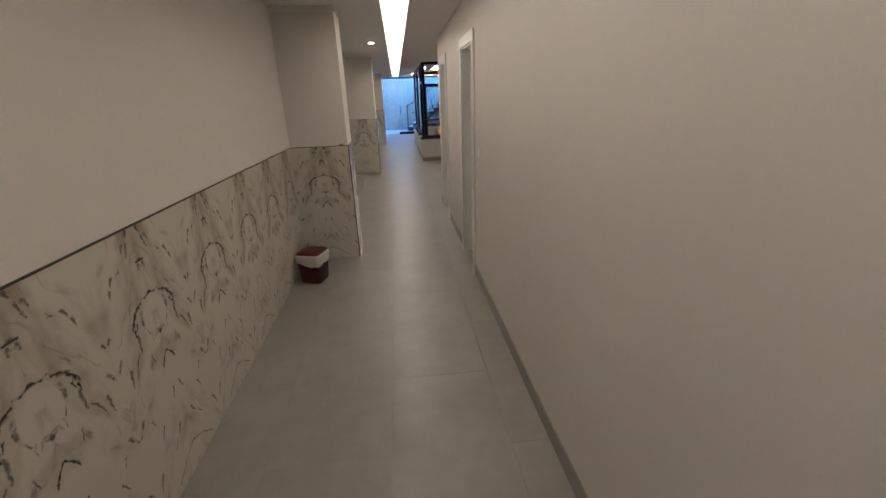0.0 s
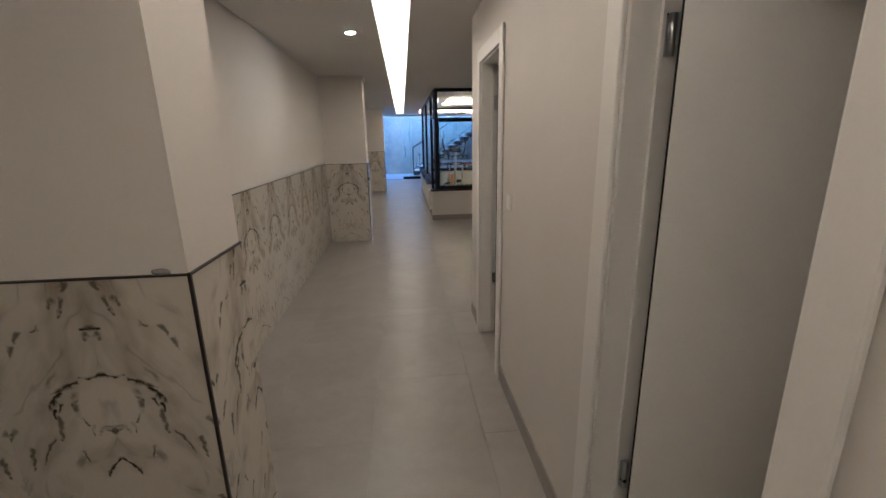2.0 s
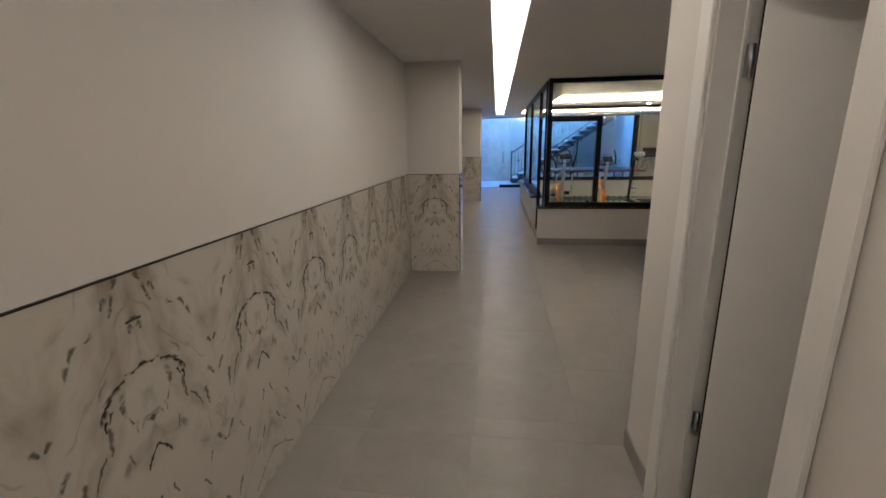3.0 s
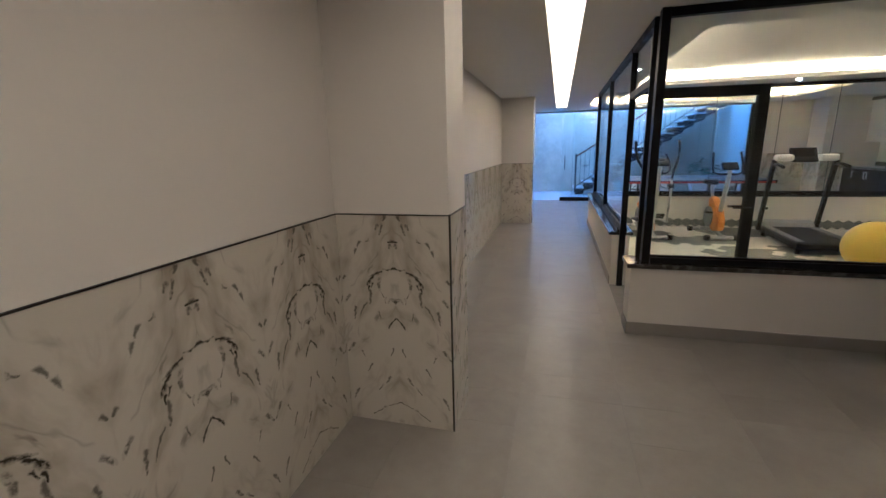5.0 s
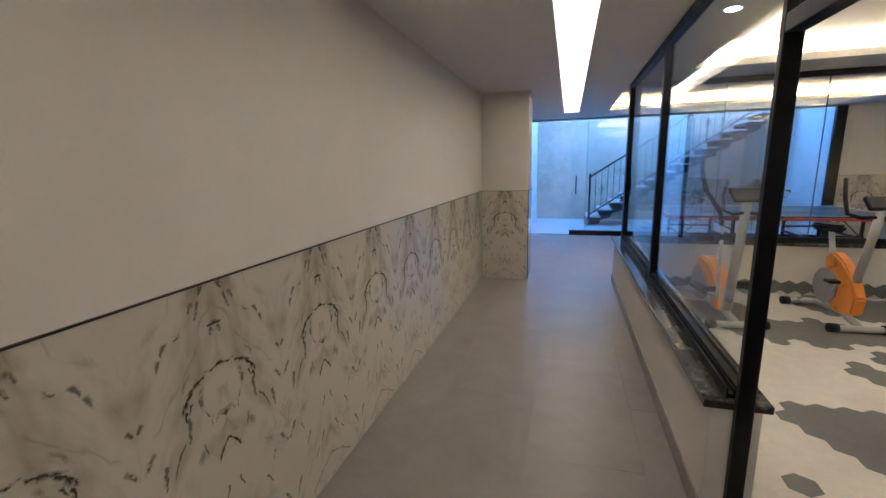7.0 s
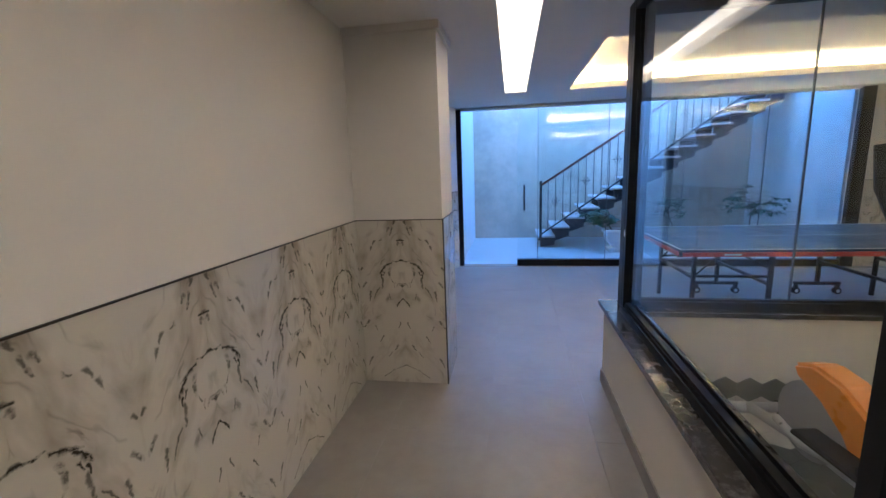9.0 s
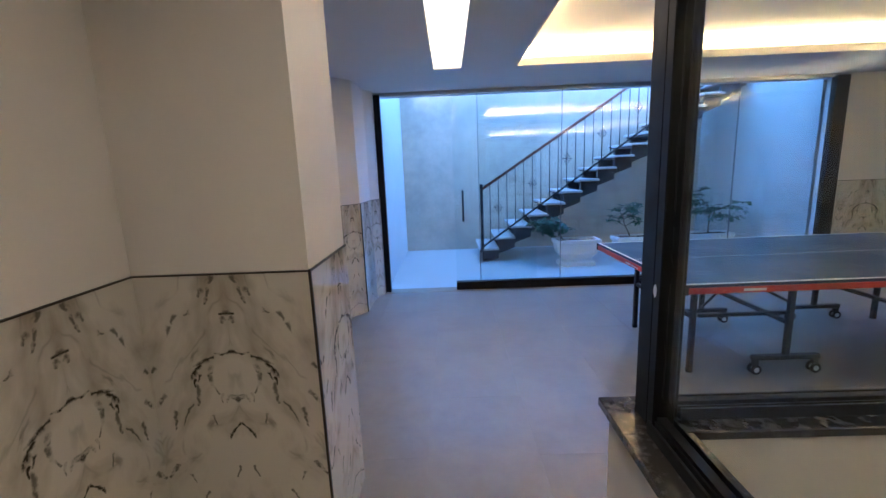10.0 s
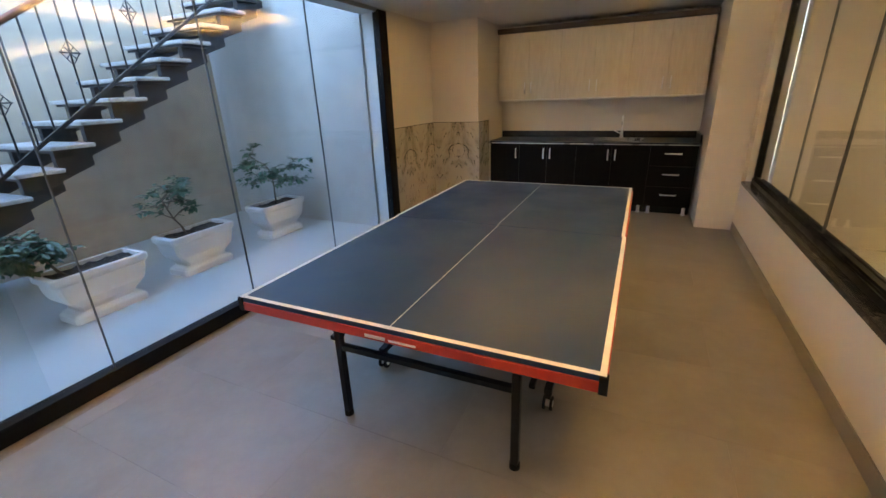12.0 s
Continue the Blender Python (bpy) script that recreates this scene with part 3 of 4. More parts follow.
for s in (0.03, 0.12):
    part("handle", bm_tube(bmesh.new(), [(0.81, 0.075 if s > 0.1 else 0.074, 1.0), (0.81, s, 1.0), (0.68, s, 1.0)], 0.009, 8), M_ALU, leaf)

# glass front to the light well
FYG = 20.41
wf = thing("window_4", (0, FYG, 0), "frameless glass front with black end posts and kick rail", "window", kind="structure")
box("post", -0.855, -0.775, -0.03, 0.03, 0.0, CEIL - 0.025, M_ALU, wf, bevel=0.003)
box("post", 4.56, 4.715, -0.04, 0.04, 0.0, CEIL - 0.025, M_ALU, wf, bevel=0.003)
box("kick_rail", 0.07, 4.559, -0.035, 0.06, 0.0005, 0.10, M_ALU, wf, bevel=0.004)
box("head_rail", -0.774, 4.559, -0.01, 0.02, CEIL - 0.045, CEIL - 0.021, M_PATIOW, wf)
for x0, x1 in ((0.385, 1.393), (1.397, 2.438), (2.442, 3.478), (3.482, 4.559)):
    box("pane", x0, x1, -0.005, 0.005, 0.1, CEIL - 0.045, M_GLASS, wf)
for x in (1.395, 2.44, 3.48, 0.384):
    box("seal", x - 0.003, x + 0.003, -0.007, 0.007, 0.1005, CEIL - 0.046, M_SEAL, wf, "dark silicone joint")
sl = box("sliding_pane", 0.075, 1.1, 0.03, 0.04, 0.1, CEIL - 0.045, M_GLASS, wf, "sliding glass door leaf pushed open")
part("pull_handle", bm_tube(bmesh.new(), [(0.18, 0.03, 0.88), (0.18, -0.012, 0.88), (0.18, -0.012, 1.26), (0.18, 0.03, 1.26)], 0.012, 8), M_STEELB, sl, "black bar pull handle")
tagged(box("threshold", -0.855, 4.715, 20.30, 20.52, -0.004, 0.0, M_MORTAR), "rough unfinished mortar strip under the glass front", "threshold", kind="structure")

# ---- light well outside ----
structure("ground_patio", [(-3.0, 9.0, 20.52, 26.0, -0.3, -0.006)], M_PAVE, "pale paving of the light well", "paving")
structure("wall_patio_back", [(-1.1, 4.9, 23.2, 23.45, -0.006, 3.45)], M_PATIO, "mottled cement-rendered wall behind the stair", "wall")
structure("wall_patio_west", [(-1.1, -0.83, 20.7, 23.2, -0.006, 3.45)], M_PATIOW, "white rendered side wall of the light well", "wall")
structure("wall_patio_east", [(4.68, 4.95, 20.7, 23.2, -0.006, 3.1)], M_PATIOE, "cement-rendered side wall of the light well", "wall")


# ---- table tennis table ----
def tennis_table(m):
    t = thing("table_tennis_table", m, "blue table tennis table with red edges on a black wheeled frame", "table")
    LX, LY, HT = 2.74, 1.525, 0.76
    for i, (x0, x1) in enumerate(((0, LX / 2 - 0.0006), (LX / 2 + 0.0006, LX))):
        top = box("tabletop_half", x0, x1, 0, LY, HT - 0.022, HT, M_BLUE, t, bevel=0.002)
        e = 0.0012
        top.location = (0, 0.007, 0.0006) if i else (0, 0, 0)
        box("side_line", x0, x1, 0, 0.02, HT, HT + e, M_LINE, top)
        box("side_line", x0, x1, LY - 0.02, LY, HT, HT + e, M_LINE, top)
        xe = (0, 0.02) if i == 0 else (LX - 0.02, LX)
        box("end_line", xe[0], xe[1], 0.0201, LY - 0.0201, HT, HT + e, M_LINE, top)
        box("centre_line", x0 + 0.0201 * (i == 0), x1 - 0.0201 * (i == 1), LY / 2 - 0.0015, LY / 2 + 0.0015, HT, HT + e, M_LINE, top)
        for y0, y1 in ((-0.004, 0.018), (LY - 0.018, LY + 0.004)):
            box("apron", x0, x1, y0, y1, HT - 0.062, HT - 0.0225, M_RED, t, "red painted steel apron", 0.002)
        xa = (-0.004, 0.018) if i == 0 else (LX - 0.018, LX + 0.004)
        box("apron", xa[0], xa[1], 0.0185, LY - 0.0185, HT - 0.062, HT - 0.0225, M_RED, t, "red painted steel apron", 0.002)
        for y in (0, LY):
            box("corner_cap", xa[0] - 0.003 * (i == 0), xa[1] + 0.003 * (i == 1), y - 0.007 if y == 0 else y - 0.02, y + 0.02 if y == 0 else y + 0.007, HT - 0.066, HT - 0.0005, M_RUBBER, t, "black plastic corner cap", 0.002)
        # frame of this half
        fx = 0.26 if i == 0 else LX - 0.26
        for y in (0.335, LY - 0.3):
            leg = part("leg", bm_box(bmesh.new(), fx - 0.018, fx + 0.018, y - 0.018, y + 0.018, 0.03, HT - 0.03, 0.004), M_STEELB, t)
            part("foot", bm_lathe(bmesh.new(), [(0.019, 0), (0.024, 0.004), (0.024, 0.03), (0.02, 0.034)], 12, (fx, y, 0)), M_RUBBER, leg)
            s = 1 if i == 0 else -1
            part("brace", bm_tube(bmesh.new(), [(fx, y, 0.43), (fx + s * 0.26, y, HT - 0.06)], 0.008, 6), M_STEELB, t)
        box("crossbar", fx - 0.015, fx + 0.015, 0.3535, LY - 0.3185, 0.405, 0.437, M_STEELB, t, bevel=0.003)
        ix = 0.90 if i == 0 else 1.955
        for y in (0.275, LY - 0.255):
            box("upright", ix - 0.02, ix + 0.02, y - 0.015, y + 0.015, 0.14, HT - 0.03, M_STEELB, t, bevel=0.003)
            box("base_bar", ix - 0.235, ix + 0.235, y - 0.02, y + 0.02, 0.105, 0.14, M_STEELB, t, bevel=0.003)
            for xx in (ix - 0.21, ix + 0.21):
                c = part("caster", bm_box(bmesh.new(), xx - 0.02, xx + 0.02, y - 0.016, y + 0.016, 0.07, 0.105, 0.004), M_STEELB, t)
                wh = bmesh.new()
                bm_tube(wh, [(xx, y - 0.024, 0.037), (xx, y - 0.012, 0.037)], 0.037, 16)
                bm_tube(wh, [(xx, y + 0.012, 0.037), (xx, y + 0.024, 0.037)], 0.037, 16)
                part("wheel", wh, M_RUBBER, c)
                part("hubcap", bm_tube(bmesh.new(), [(xx, y - 0.0255, 0.037), (xx, y + 0.0255, 0.037)], 0.019, 12), M_PLASTIC, c, "pale plastic wheel hub")
            a, b = (fx, ix) if i == 0 else (ix, fx)
            box("tie_bar", a, b, y - 0.0125, y + 0.0125, 0.44, 0.465, M_STEELB, t, bevel=0.003)
            part("brace", bm_tube(bmesh.new(), [(ix, y, 0.52), ((fx + ix) / 2, y, HT - 0.065)], 0.01, 6), M_STEELB, t)
        box("crossbar", ix - 0.015, ix + 0.015, 0.2905, LY - 0.2705, 0.36, 0.39, M_STEELB, t, bevel=0.003)
    # maker's mark on the end apron and the side apron, as plain bars
    for k, (a, b, h) in enumerate(((0.66, 0.75, 0.014), (0.765, 0.88, 0.009))):
        box("maker_mark", -0.0052, -0.0042, LY - b, LY - a, HT - 0.052, HT - 0.052 + h, M_LINE, t, "white maker's mark bar")
    box("maker_mark", 0.36, 0.5, -0.0052, -0.0042, HT - 0.05, HT - 0.034, M_LINE, t, "white maker's mark bar")
    return t


tennis_table(pose(1.465, 17.706, 0, 0, 0, 0.6))


# ---- kitchenette ----
def bar_handle(parent, p0, p1, out):
    a, b, o = Vector(p0), Vector(p1), Vector(out)
    part("handle", bm_tube(bmesh.new(), [a, a + o, b + o, b], 0.008, 8), M_CHROME, parent, "chrome bar handle")


KX, KF = 6.91, 6.30
KY = (17.075, 19.735)


def base_unit(y0, y1, fronts):
    """fronts: list of (y0, y1, z0, z1, handle)."""
    u = thing("base_cabinet", (KF, (y0 + y1) / 2, 0), "dark brown wooden base cabinet with chrome handles", "cabinet", "base cabinets")
    c = (y0 + y1) / 2
    box("body", 0.02, KX - KF - 0.001, y0 - c + 0.0005, y1 - c - 0.0005, 0.1, 0.875, M_DARKWOOD, u)
    box("plinth", 0.07, 0.09, y0 - c, y1 - c, 0.0, 0.099, M_RUBBER, u)
    for a, b, z0, z1, h in fronts:
        d = box("drawer" if h == "h" else "door", 0.0, 0.0195, a - c + 0.0015, b - c - 0.0015, z0 + 0.0015, z1 - 0.0015, M_DARKWOOD, u, bevel=0.002)
        if h == "h":
            m = (a + b) / 2 - c
            bar_handle(d, (0, m - 0.09, (z0 + z1) / 2 + 0.03), (0, m + 0.09, (z0 + z1) / 2 + 0.03), (-0.03, 0, 0))
        else:
            y = (a + 0.045 if h == "lo" else b - 0.045) - c
            bar_handle(d, (0, y, 0.68), (0, y, 0.81), (-0.03, 0, 0))
    for y in (y0 + 0.06, y1 - 0.06):
        part("foot", bm_lathe(bmesh.new(), [(0.03, 0), (0.026, 0.012), (0.02, 0.02), (0.02, 0.099)], 12, (0.035, y - c, 0)), M_PLASTIC, u, "white plastic adjustable foot")
    return u


base_unit(17.09, 17.62, [(17.09, 17.62, 0.1, 0.36, "h"), (17.09, 17.62, 0.36, 0.62, "h"), (17.09, 17.62, 0.62, 0.875, "h")])
base_unit(17.62, 18.52, [(17.62, 18.07, 0.1, 0.875, "hi"), (18.07, 18.52, 0.1, 0.875, "lo")])
base_unit(18.52, 19.30, [(18.52, 18.91, 0.1, 0.875, "hi"), (18.91, 19.30, 0.1, 0.875, "lo")])
base_unit(19.30, 19.73, [(19.30, 19.73, 0.1, 0.875, "lo")])

wt = thing("worktop", (KF, KY[0], 0.8755), "polished black granite worktop with upstand on dark cabinets", "worktop")
SK = (17.72, 18.32, 6.43, 6.79)
bm = bmesh.new()
for x0, x1, y0, y1 in ((-0.03, SK[2] - KF, 0, KY[1] - KY[0]), (SK[3] - KF, KX - KF - 0.001, 0, KY[1] - KY[0]), (SK[2] - KF, SK[3] - KF, 0, SK[0] - KY[0]), (SK[2] - KF, SK[3] - KF, SK[1] - KY[0], KY[1] - KY[0])):
    bm_box(bm, x0, x1, y0, y1, 0, 0.035)
slab = part("slab", bm, M_GRANITE, wt)
box("edge_strip", -0.0335, -0.0305, 0, KY[1] - KY[0], 0.004, 0.016, M_STEEL, wt, "pale metal strip under the front edge")
box("upstand", KX - KF - 0.022, KX - KF - 0.002, 0, KY[1] - KY[0], 0.0355, 0.125, M_GRANITE, wt)
box("upstand", 0.0, KX - KF - 0.0225, 0.0, 0.018, 0.0355, 0.125, M_GRANITE, wt)

sk = thing("sink", ((SK[2] + SK[3]) / 2, (SK[0] + SK[1]) / 2, 0.9105), "small stainless steel sink set in black granite", "sink")
a, b = (SK[3] - SK[2]) / 2, (SK[1] - SK[0]) / 2
bm = bmesh.new()
for x0, x1, y0, y1 in ((-a - 0.012, -a + 0.012, -b - 0.012, b + 0.012), (a - 0.012, a + 0.012, -b - 0.012, b + 0.012), (-a + 0.012, a - 0.012, -b - 0.012, -b + 0.012), (-a + 0.012, a - 0.012, b - 0.012, b + 0.012)):
    bm_box(bm, x0, x1, y0, y1, 0.0, 0.004)
part("rim", bm, M_STEEL, sk)
bm = bmesh.new()
bm_box(bm, -a + 0.004, a - 0.004, -b + 0.004, b - 0.004, -0.16, -0.155)
for x0, x1, y0, y1 in ((-a + 0.002, -a + 0.006, -b + 0.004, b - 0.004), (a - 0.006, a - 0.002, -b + 0.004, b - 0.004), (-a + 0.006, a - 0.006, -b + 0.002, -b + 0.006), (-a + 0.006, a - 0.006, b - 0.006, b - 0.002)):
    bm_box(bm, x0, x1, y0, y1, -0.155, -0.0005)
part("basin", bm, M_STEEL, sk)

fc = thing("kitchen_tap", (6.83, 18.0, 0.9105), "tall chrome mixer tap behind the sink", "tap")
part("base", bm_lathe(bmesh.new(), [(0.026, 0), (0.026, 0.01), (0.02, 0.03), (0.017, 0.09)], 16), M_CHROME, fc)
part("spout", bm_tube(bmesh.new(), [(0, 0, 0.09)] + [(0, 0, 0.2)] + [(-0.07 + 0.07 * math.cos(q), 0, 0.22 + 0.07 * math.sin(q)) for q in [k * math.pi / 8 for k in range(0, 9)]] + [(-0.14, 0, 0.18)], 0.010, 10), M_CHROME, fc)
part("lever", bm_tube(bmesh.new(), [(0, 0.018, 0.06), (0, 0.05, 0.075), (0, 0.10, 0.10)], 0.006, 8), M_CHROME, fc)


def wall_unit(y0, y1):
    u = thing("wall_cabinet", (6.62, (y0 + y1) / 2, 1.46), "whitewashed oak wall cabinet with chrome handles", "cabinet", "wall cabinets")
    c = (y0 + y1) / 2
    h = 0.86
    box("body", 0.02, KX - 6.62 - 0.001, y0 - c + 0.0005, y1 - c - 0.0005, 0, h, M_LIGHTWOOD, u)
    for a, b, s in ((y0, c, -1), (c, y1, 1)):
        d = box("door", 0.0, 0.0195, a - c + 0.0015, b - c - 0.0015, 0.003, h - 0.002, M_LIGHTWOOD, u, bevel=0.003)
        bar_handle(d, (0, s * 0.045, 0.08), (0, s * 0.045, 0.22), (-0.028, 0, 0))
    return u


for y0, y1 in ((17.10, 17.97), (17.97, 18.845), (18.845, 19.72)):
    wall_unit(y0, y1)
tagged(box("cornice", 6.59, 6.909, 17.08, 19.73, 2.3205, 2.385, M_BROWNWOOD, bevel=0.006), "dark brown cornice along the wall cabinets", "cornice")
tagged(box("light_rail", 6.61, 6.909, 17.09, 19.725, 1.435, 1.4595, M_DOOR, bevel=0.003), "white lacquered rail under the wall cabinets", "rail")


# ---- stair, plants and pots in the light well ----
M_TREAD = granite("grey_marble_tread", (0.50, 0.49, 0.47), (0.32, 0.31, 0.30), 0.35)
M_IRON = plain("dark_wrought_iron", (0.05, 0.05, 0.055), 0.4, 0.3, metal=0.4)
M_RAILWOOD = wood("reddish_handrail_wood", (0.16, 0.06, 0.035), (0.24, 0.10, 0.06), 0.35, 0)
M_POT = plain("white_cast_stone", (0.72, 0.71, 0.68), 0.7, 0.12, 7.0, 120.0, 0.001)
M_SOIL = plain("dark_soil", (0.04, 0.028, 0.02), 0.95, 0.4, 20.0, 120.0, 0.006)
M_BARK = plain("grey_bark", (0.14, 0.11, 0.08), 0.9, 0.3, 20.0, 90.0, 0.003)


def leaf_material():
    n = Nodes("leaf_green")
    r = n.node("NewGeometry", "Random Per Island")
    return n.done(n.mix(r, (0.05, 0.105, 0.07), (0.13, 0.20, 0.13)), 0.22, n.noise(n.pos(local=True), 60.0), 0.001, 0.3)


M_LEAF = leaf_material()
SX, SZ0, RUN, RISE = 0.81, 0.22, 0.269, 0.178
RY = 21.93


def staircase():
    s = thing("outdoor_stair", (SX, 22.4, 0), "open-riser outdoor stair with marble treads on dark steel", "stair")
    for i in range(17):
        x, z = RUN * i, SZ0 + RISE * i
        tr = box("tread", x - 0.33, x, 21.98 - 22.4, 22.98 - 22.4, z - 0.035, z, M_TREAD, s, bevel=0.006)
        bm = bm_box(bmesh.new(), x - 0.30, x - 0.02, 22.02 - 22.4, 22.94 - 22.4, z - 0.06, z - 0.0355)
        part("tray", bm, M_IRON, tr, "dark steel tread tray")
    for y in (22.12, 22.84):
        bm = bmesh.new()
        for i in range(17):
            x, z = RUN * i, SZ0 + RISE * i
            zz = z - 0.0605
            z0 = max(z - 0.195, -0.006)
            z1 = max(z0 - RISE * 0.55, -0.006)
            bm_prism(bm, [(x - RUN - 0.001, z1), (x, z0), (x, zz), (x - RUN - 0.001, zz)], "y", y - 22.43, y - 22.37)
        part("stringer", bm, M_IRON, s, "stepped dark steel stringer")
    return s


def balustrade():
    b = thing("stair_railing", (0.53, RY, 0), "wrought iron stair railing with reddish wooden handrail", "railing")
    up = lambda x: 1.19 + 0.645 * x
    lo = lambda x: 0.24 + 0.70 * x
    X1 = 4.1
    part("newel_post", bm_box(bm_lathe(bmesh.new(), [(0.028, 1.20), (0.036, 1.215), (0.022, 1.235), (0.03, 1.255), (0.012, 1.28)], 14), -0.024, 0.024, -0.024, 0.024, 0.19, 1.20, 0.004), M_IRON, b, "square iron newel with turned cap")
    part("handrail", bm_tube(bmesh.new(), [(0, 0, up(0)), (X1, 0, up(X1))], 0.024, 12), M_RAILWOOD, b, "reddish wooden handrail")
    bm = bm_prism(bmesh.new(), [(0.0, lo(0)), (X1, lo(X1)), (X1, lo(X1) + 0.034), (0.0, lo(0) + 0.034)], "y", -0.012, 0.012)
    part("bottom_bar", bm, M_IRON, b)
    k = 0
    x = 0.135
    while x < X1 - 0.05:
        k += 1
        bm = bm_tube(bmesh.new(), [(x, 0, lo(x) + 0.034), (x, 0, up(x) - 0.02)], 0.0075, 6)
        ob = part("baluster", bm, M_IRON, b)
        if k % 4 == 2:
            mid = (lo(x) + up(x)) / 2
            sc = bmesh.new()
            for ax, az in ((-0.032, 0), (0.032, 0), (0, -0.045), (0, 0.045)):
                ring = [(x + ax + 0.034 * math.cos(q), 0, mid + az + 0.046 * math.sin(q)) for q in [k * math.pi / 2 for k in range(5)]]
                bm_tube(sc, ring, 0.005, 5, cap=False)
            bm_tube(sc, [(x - 0.075, 0, mid), (x + 0.075, 0, mid)], 0.006, 5)
            part("scroll", sc, M_IRON, ob, "wrought iron scroll ornament")
        x += 0.135
    return b


staircase()
balustrade()


def planter(x, y, seed, tall, lean, leaves, spread):
    t = thing("planter", (x, y, -0.006), "white cast-stone planter on a moulded foot", "planter", "planters")
    W, D = 0.34, 0.155

    def ring(w, d, z, bm):
        c = 0.02
        return [bm.verts.new(p) for p in ((-w + c, -d, z), (w - c, -d, z), (w, -d + c, z), (w, d - c, z), (w - c, d, z), (-w + c, d, z), (-w, d - c, z), (-w, -d + c, z))]
    prof = [(0.80, 0.0), (0.80, 0.05), (0.74, 0.07), (0.62, 0.085), (0.62, 0.115), (0.72, 0.15), (0.84, 0.19), (0.92, 0.26), (0.94, 0.33), (1.0, 0.345), (1.02, 0.36), (1.02, 0.395), (0.99, 0.405), (0.90, 0.405), (0.88, 0.36)]
    bm = bmesh.new()
    rings = [ring(W * f, D * (f + (0.06 if f < 0.9 else 0)), z, bm) for f, z in prof]
    for a, b in zip(rings, rings[1:]):
        for k in range(8):
            bm.faces.new((a[k], a[(k + 1) % 8], b[(k + 1) % 8], b[k]))
    bm.faces.new(rings[0][::-1])
    bm.faces.new(rings[-1])
    part("pot", bm, M_POT, t)
    rnd = random.Random(seed)
    bm = bmesh.new()
    n = 14
    grid = [[bm.verts.new((-W * 0.88 + 2 * W * 0.88 * i / n, -D * 0.88 + 2 * D * 0.88 * j / 6, 0.372 + rnd.uniform(-0.008, 0.014))) for j in range(7)] for i in range(n + 1)]
    for i in range(n):
        for j in range(6):
            bm.faces.new((grid[i][j], grid[i + 1][j], grid[i + 1][j + 1], grid[i][j + 1]))
    part("soil", bm, M_SOIL, t)
    p = thing("potted_shrub", (x + lean * 0.2, y, 0.36), "small glossy-leaved ficus shrub in a white planter", "plant", "shrubs")
    bm = bmesh.new()
    tips = []

    def limb(a, d, length, r, depth):
        pts = [a]
        cur, dd = Vector(a), Vector(d)
        steps = 4
        for s in range(steps):
            dd = (dd + Vector((rnd.uniform(-0.25, 0.25), rnd.uniform(-0.25, 0.25), rnd.uniform(-0.05, 0.2) - (0.12 * spread if depth else 0.0)))).normalized()
            cur = cur + dd * length / steps
            pts.append(tuple(cur))
            if depth < 3 and s >= 1:
                for _ in range(1 if depth else 2):
                    q = rnd.uniform(0, math.tau)
                    limb(tuple(cur), (dd * 0.5 / spread + Vector((math.cos(q), math.sin(q) * 0.7, rnd.uniform(-0.1, 0.45) / spread)) * 0.8).normalized(), length * rnd.uniform(0.46, 0.66) * (0.75 + 0.25 * spread), r * 0.55, depth + 1)
            if depth >= 1:
                tips.append((Vector(cur), Vector(dd)))
        bm_tube(bm, pts, r, 6, r * 0.45)
    limb((0, 0, 0), (lean, 0.02, 1.0), tall * 1.12, 0.012, 0)
    part("trunk", bm, M_BARK, p)
    lf = bmesh.new()
    for k in range(leaves):
        c, d = tips[rnd.randrange(len(tips))]
        q = rnd.uniform(0, math.tau)
        dirn = (d * 0.4 + Vector((math.cos(q), math.sin(q), rnd.uniform(-0.6, 0.35)))).normalized()
        side = dirn.cross(Vector((0, 0, 1))).normalized()
        nor = side.cross(dirn)
        L, Wd = rnd.uniform(0.055, 0.09), rnd.uniform(0.017, 0.026)
        o = c + Vector((rnd.uniform(-1, 1), rnd.uniform(-1, 1), rnd.uniform(-1, 1))) * 0.012
        ps = [o, o + dirn * L * 0.35 + side * Wd + nor * 0.004, o + dirn * L * 0.72 + side * Wd * 0.75 - nor * 0.002, o + dirn * L - nor * 0.012, o + dirn * L * 0.72 - side * Wd * 0.75 - nor * 0.002, o + dirn * L * 0.35 - side * Wd + nor * 0.004]
        spine = lf.verts.new(o + dirn * L * 0.5 - nor * 0.004)
        vs = [lf.verts.new(v) for v in ps]
        for i in range(6):
            lf.faces.new((vs[i], vs[(i + 1) % 6], spine))
    part("foliage", lf, M_LEAF, p)


planter(1.95, 21.60, 11, 0.30, -0.9, 900, 1.7)
planter(2.90, 21.68, 5, 0.36, -0.45, 300, 1.1)
planter(4.05, 21.76, 23, 0.40, 0.05, 520, 1.35)


# ---- gym ----
M_ORANGE = plain("orange_plastic", (0.75, 0.27, 0.02), 0.32, 0.08)
M_DARKPL = plain("dark_grey_paint", (0.06, 0.06, 0.065), 0.35, 0.12)
M_GREYPL = plain("grey_plastic", (0.30, 0.30, 0.31), 0.4, 0.1)
M_SILVER = plain("silver_painted_steel", (0.48, 0.48, 0.48), 0.32, 0.08, metal=0.3)
M_YELLOW = plain("yellow_vinyl", (0.72, 0.50, 0.035), 0.42, 0.08)
M_SCREEN = plain("black_screen", (0.01, 0.011, 0.013), 0.08, 0.1)
M_BLACKPL = plain("black_plastic", (0.012, 0.012, 0.013), 0.5, 0.25, Specular_IOR_Level=0.3)


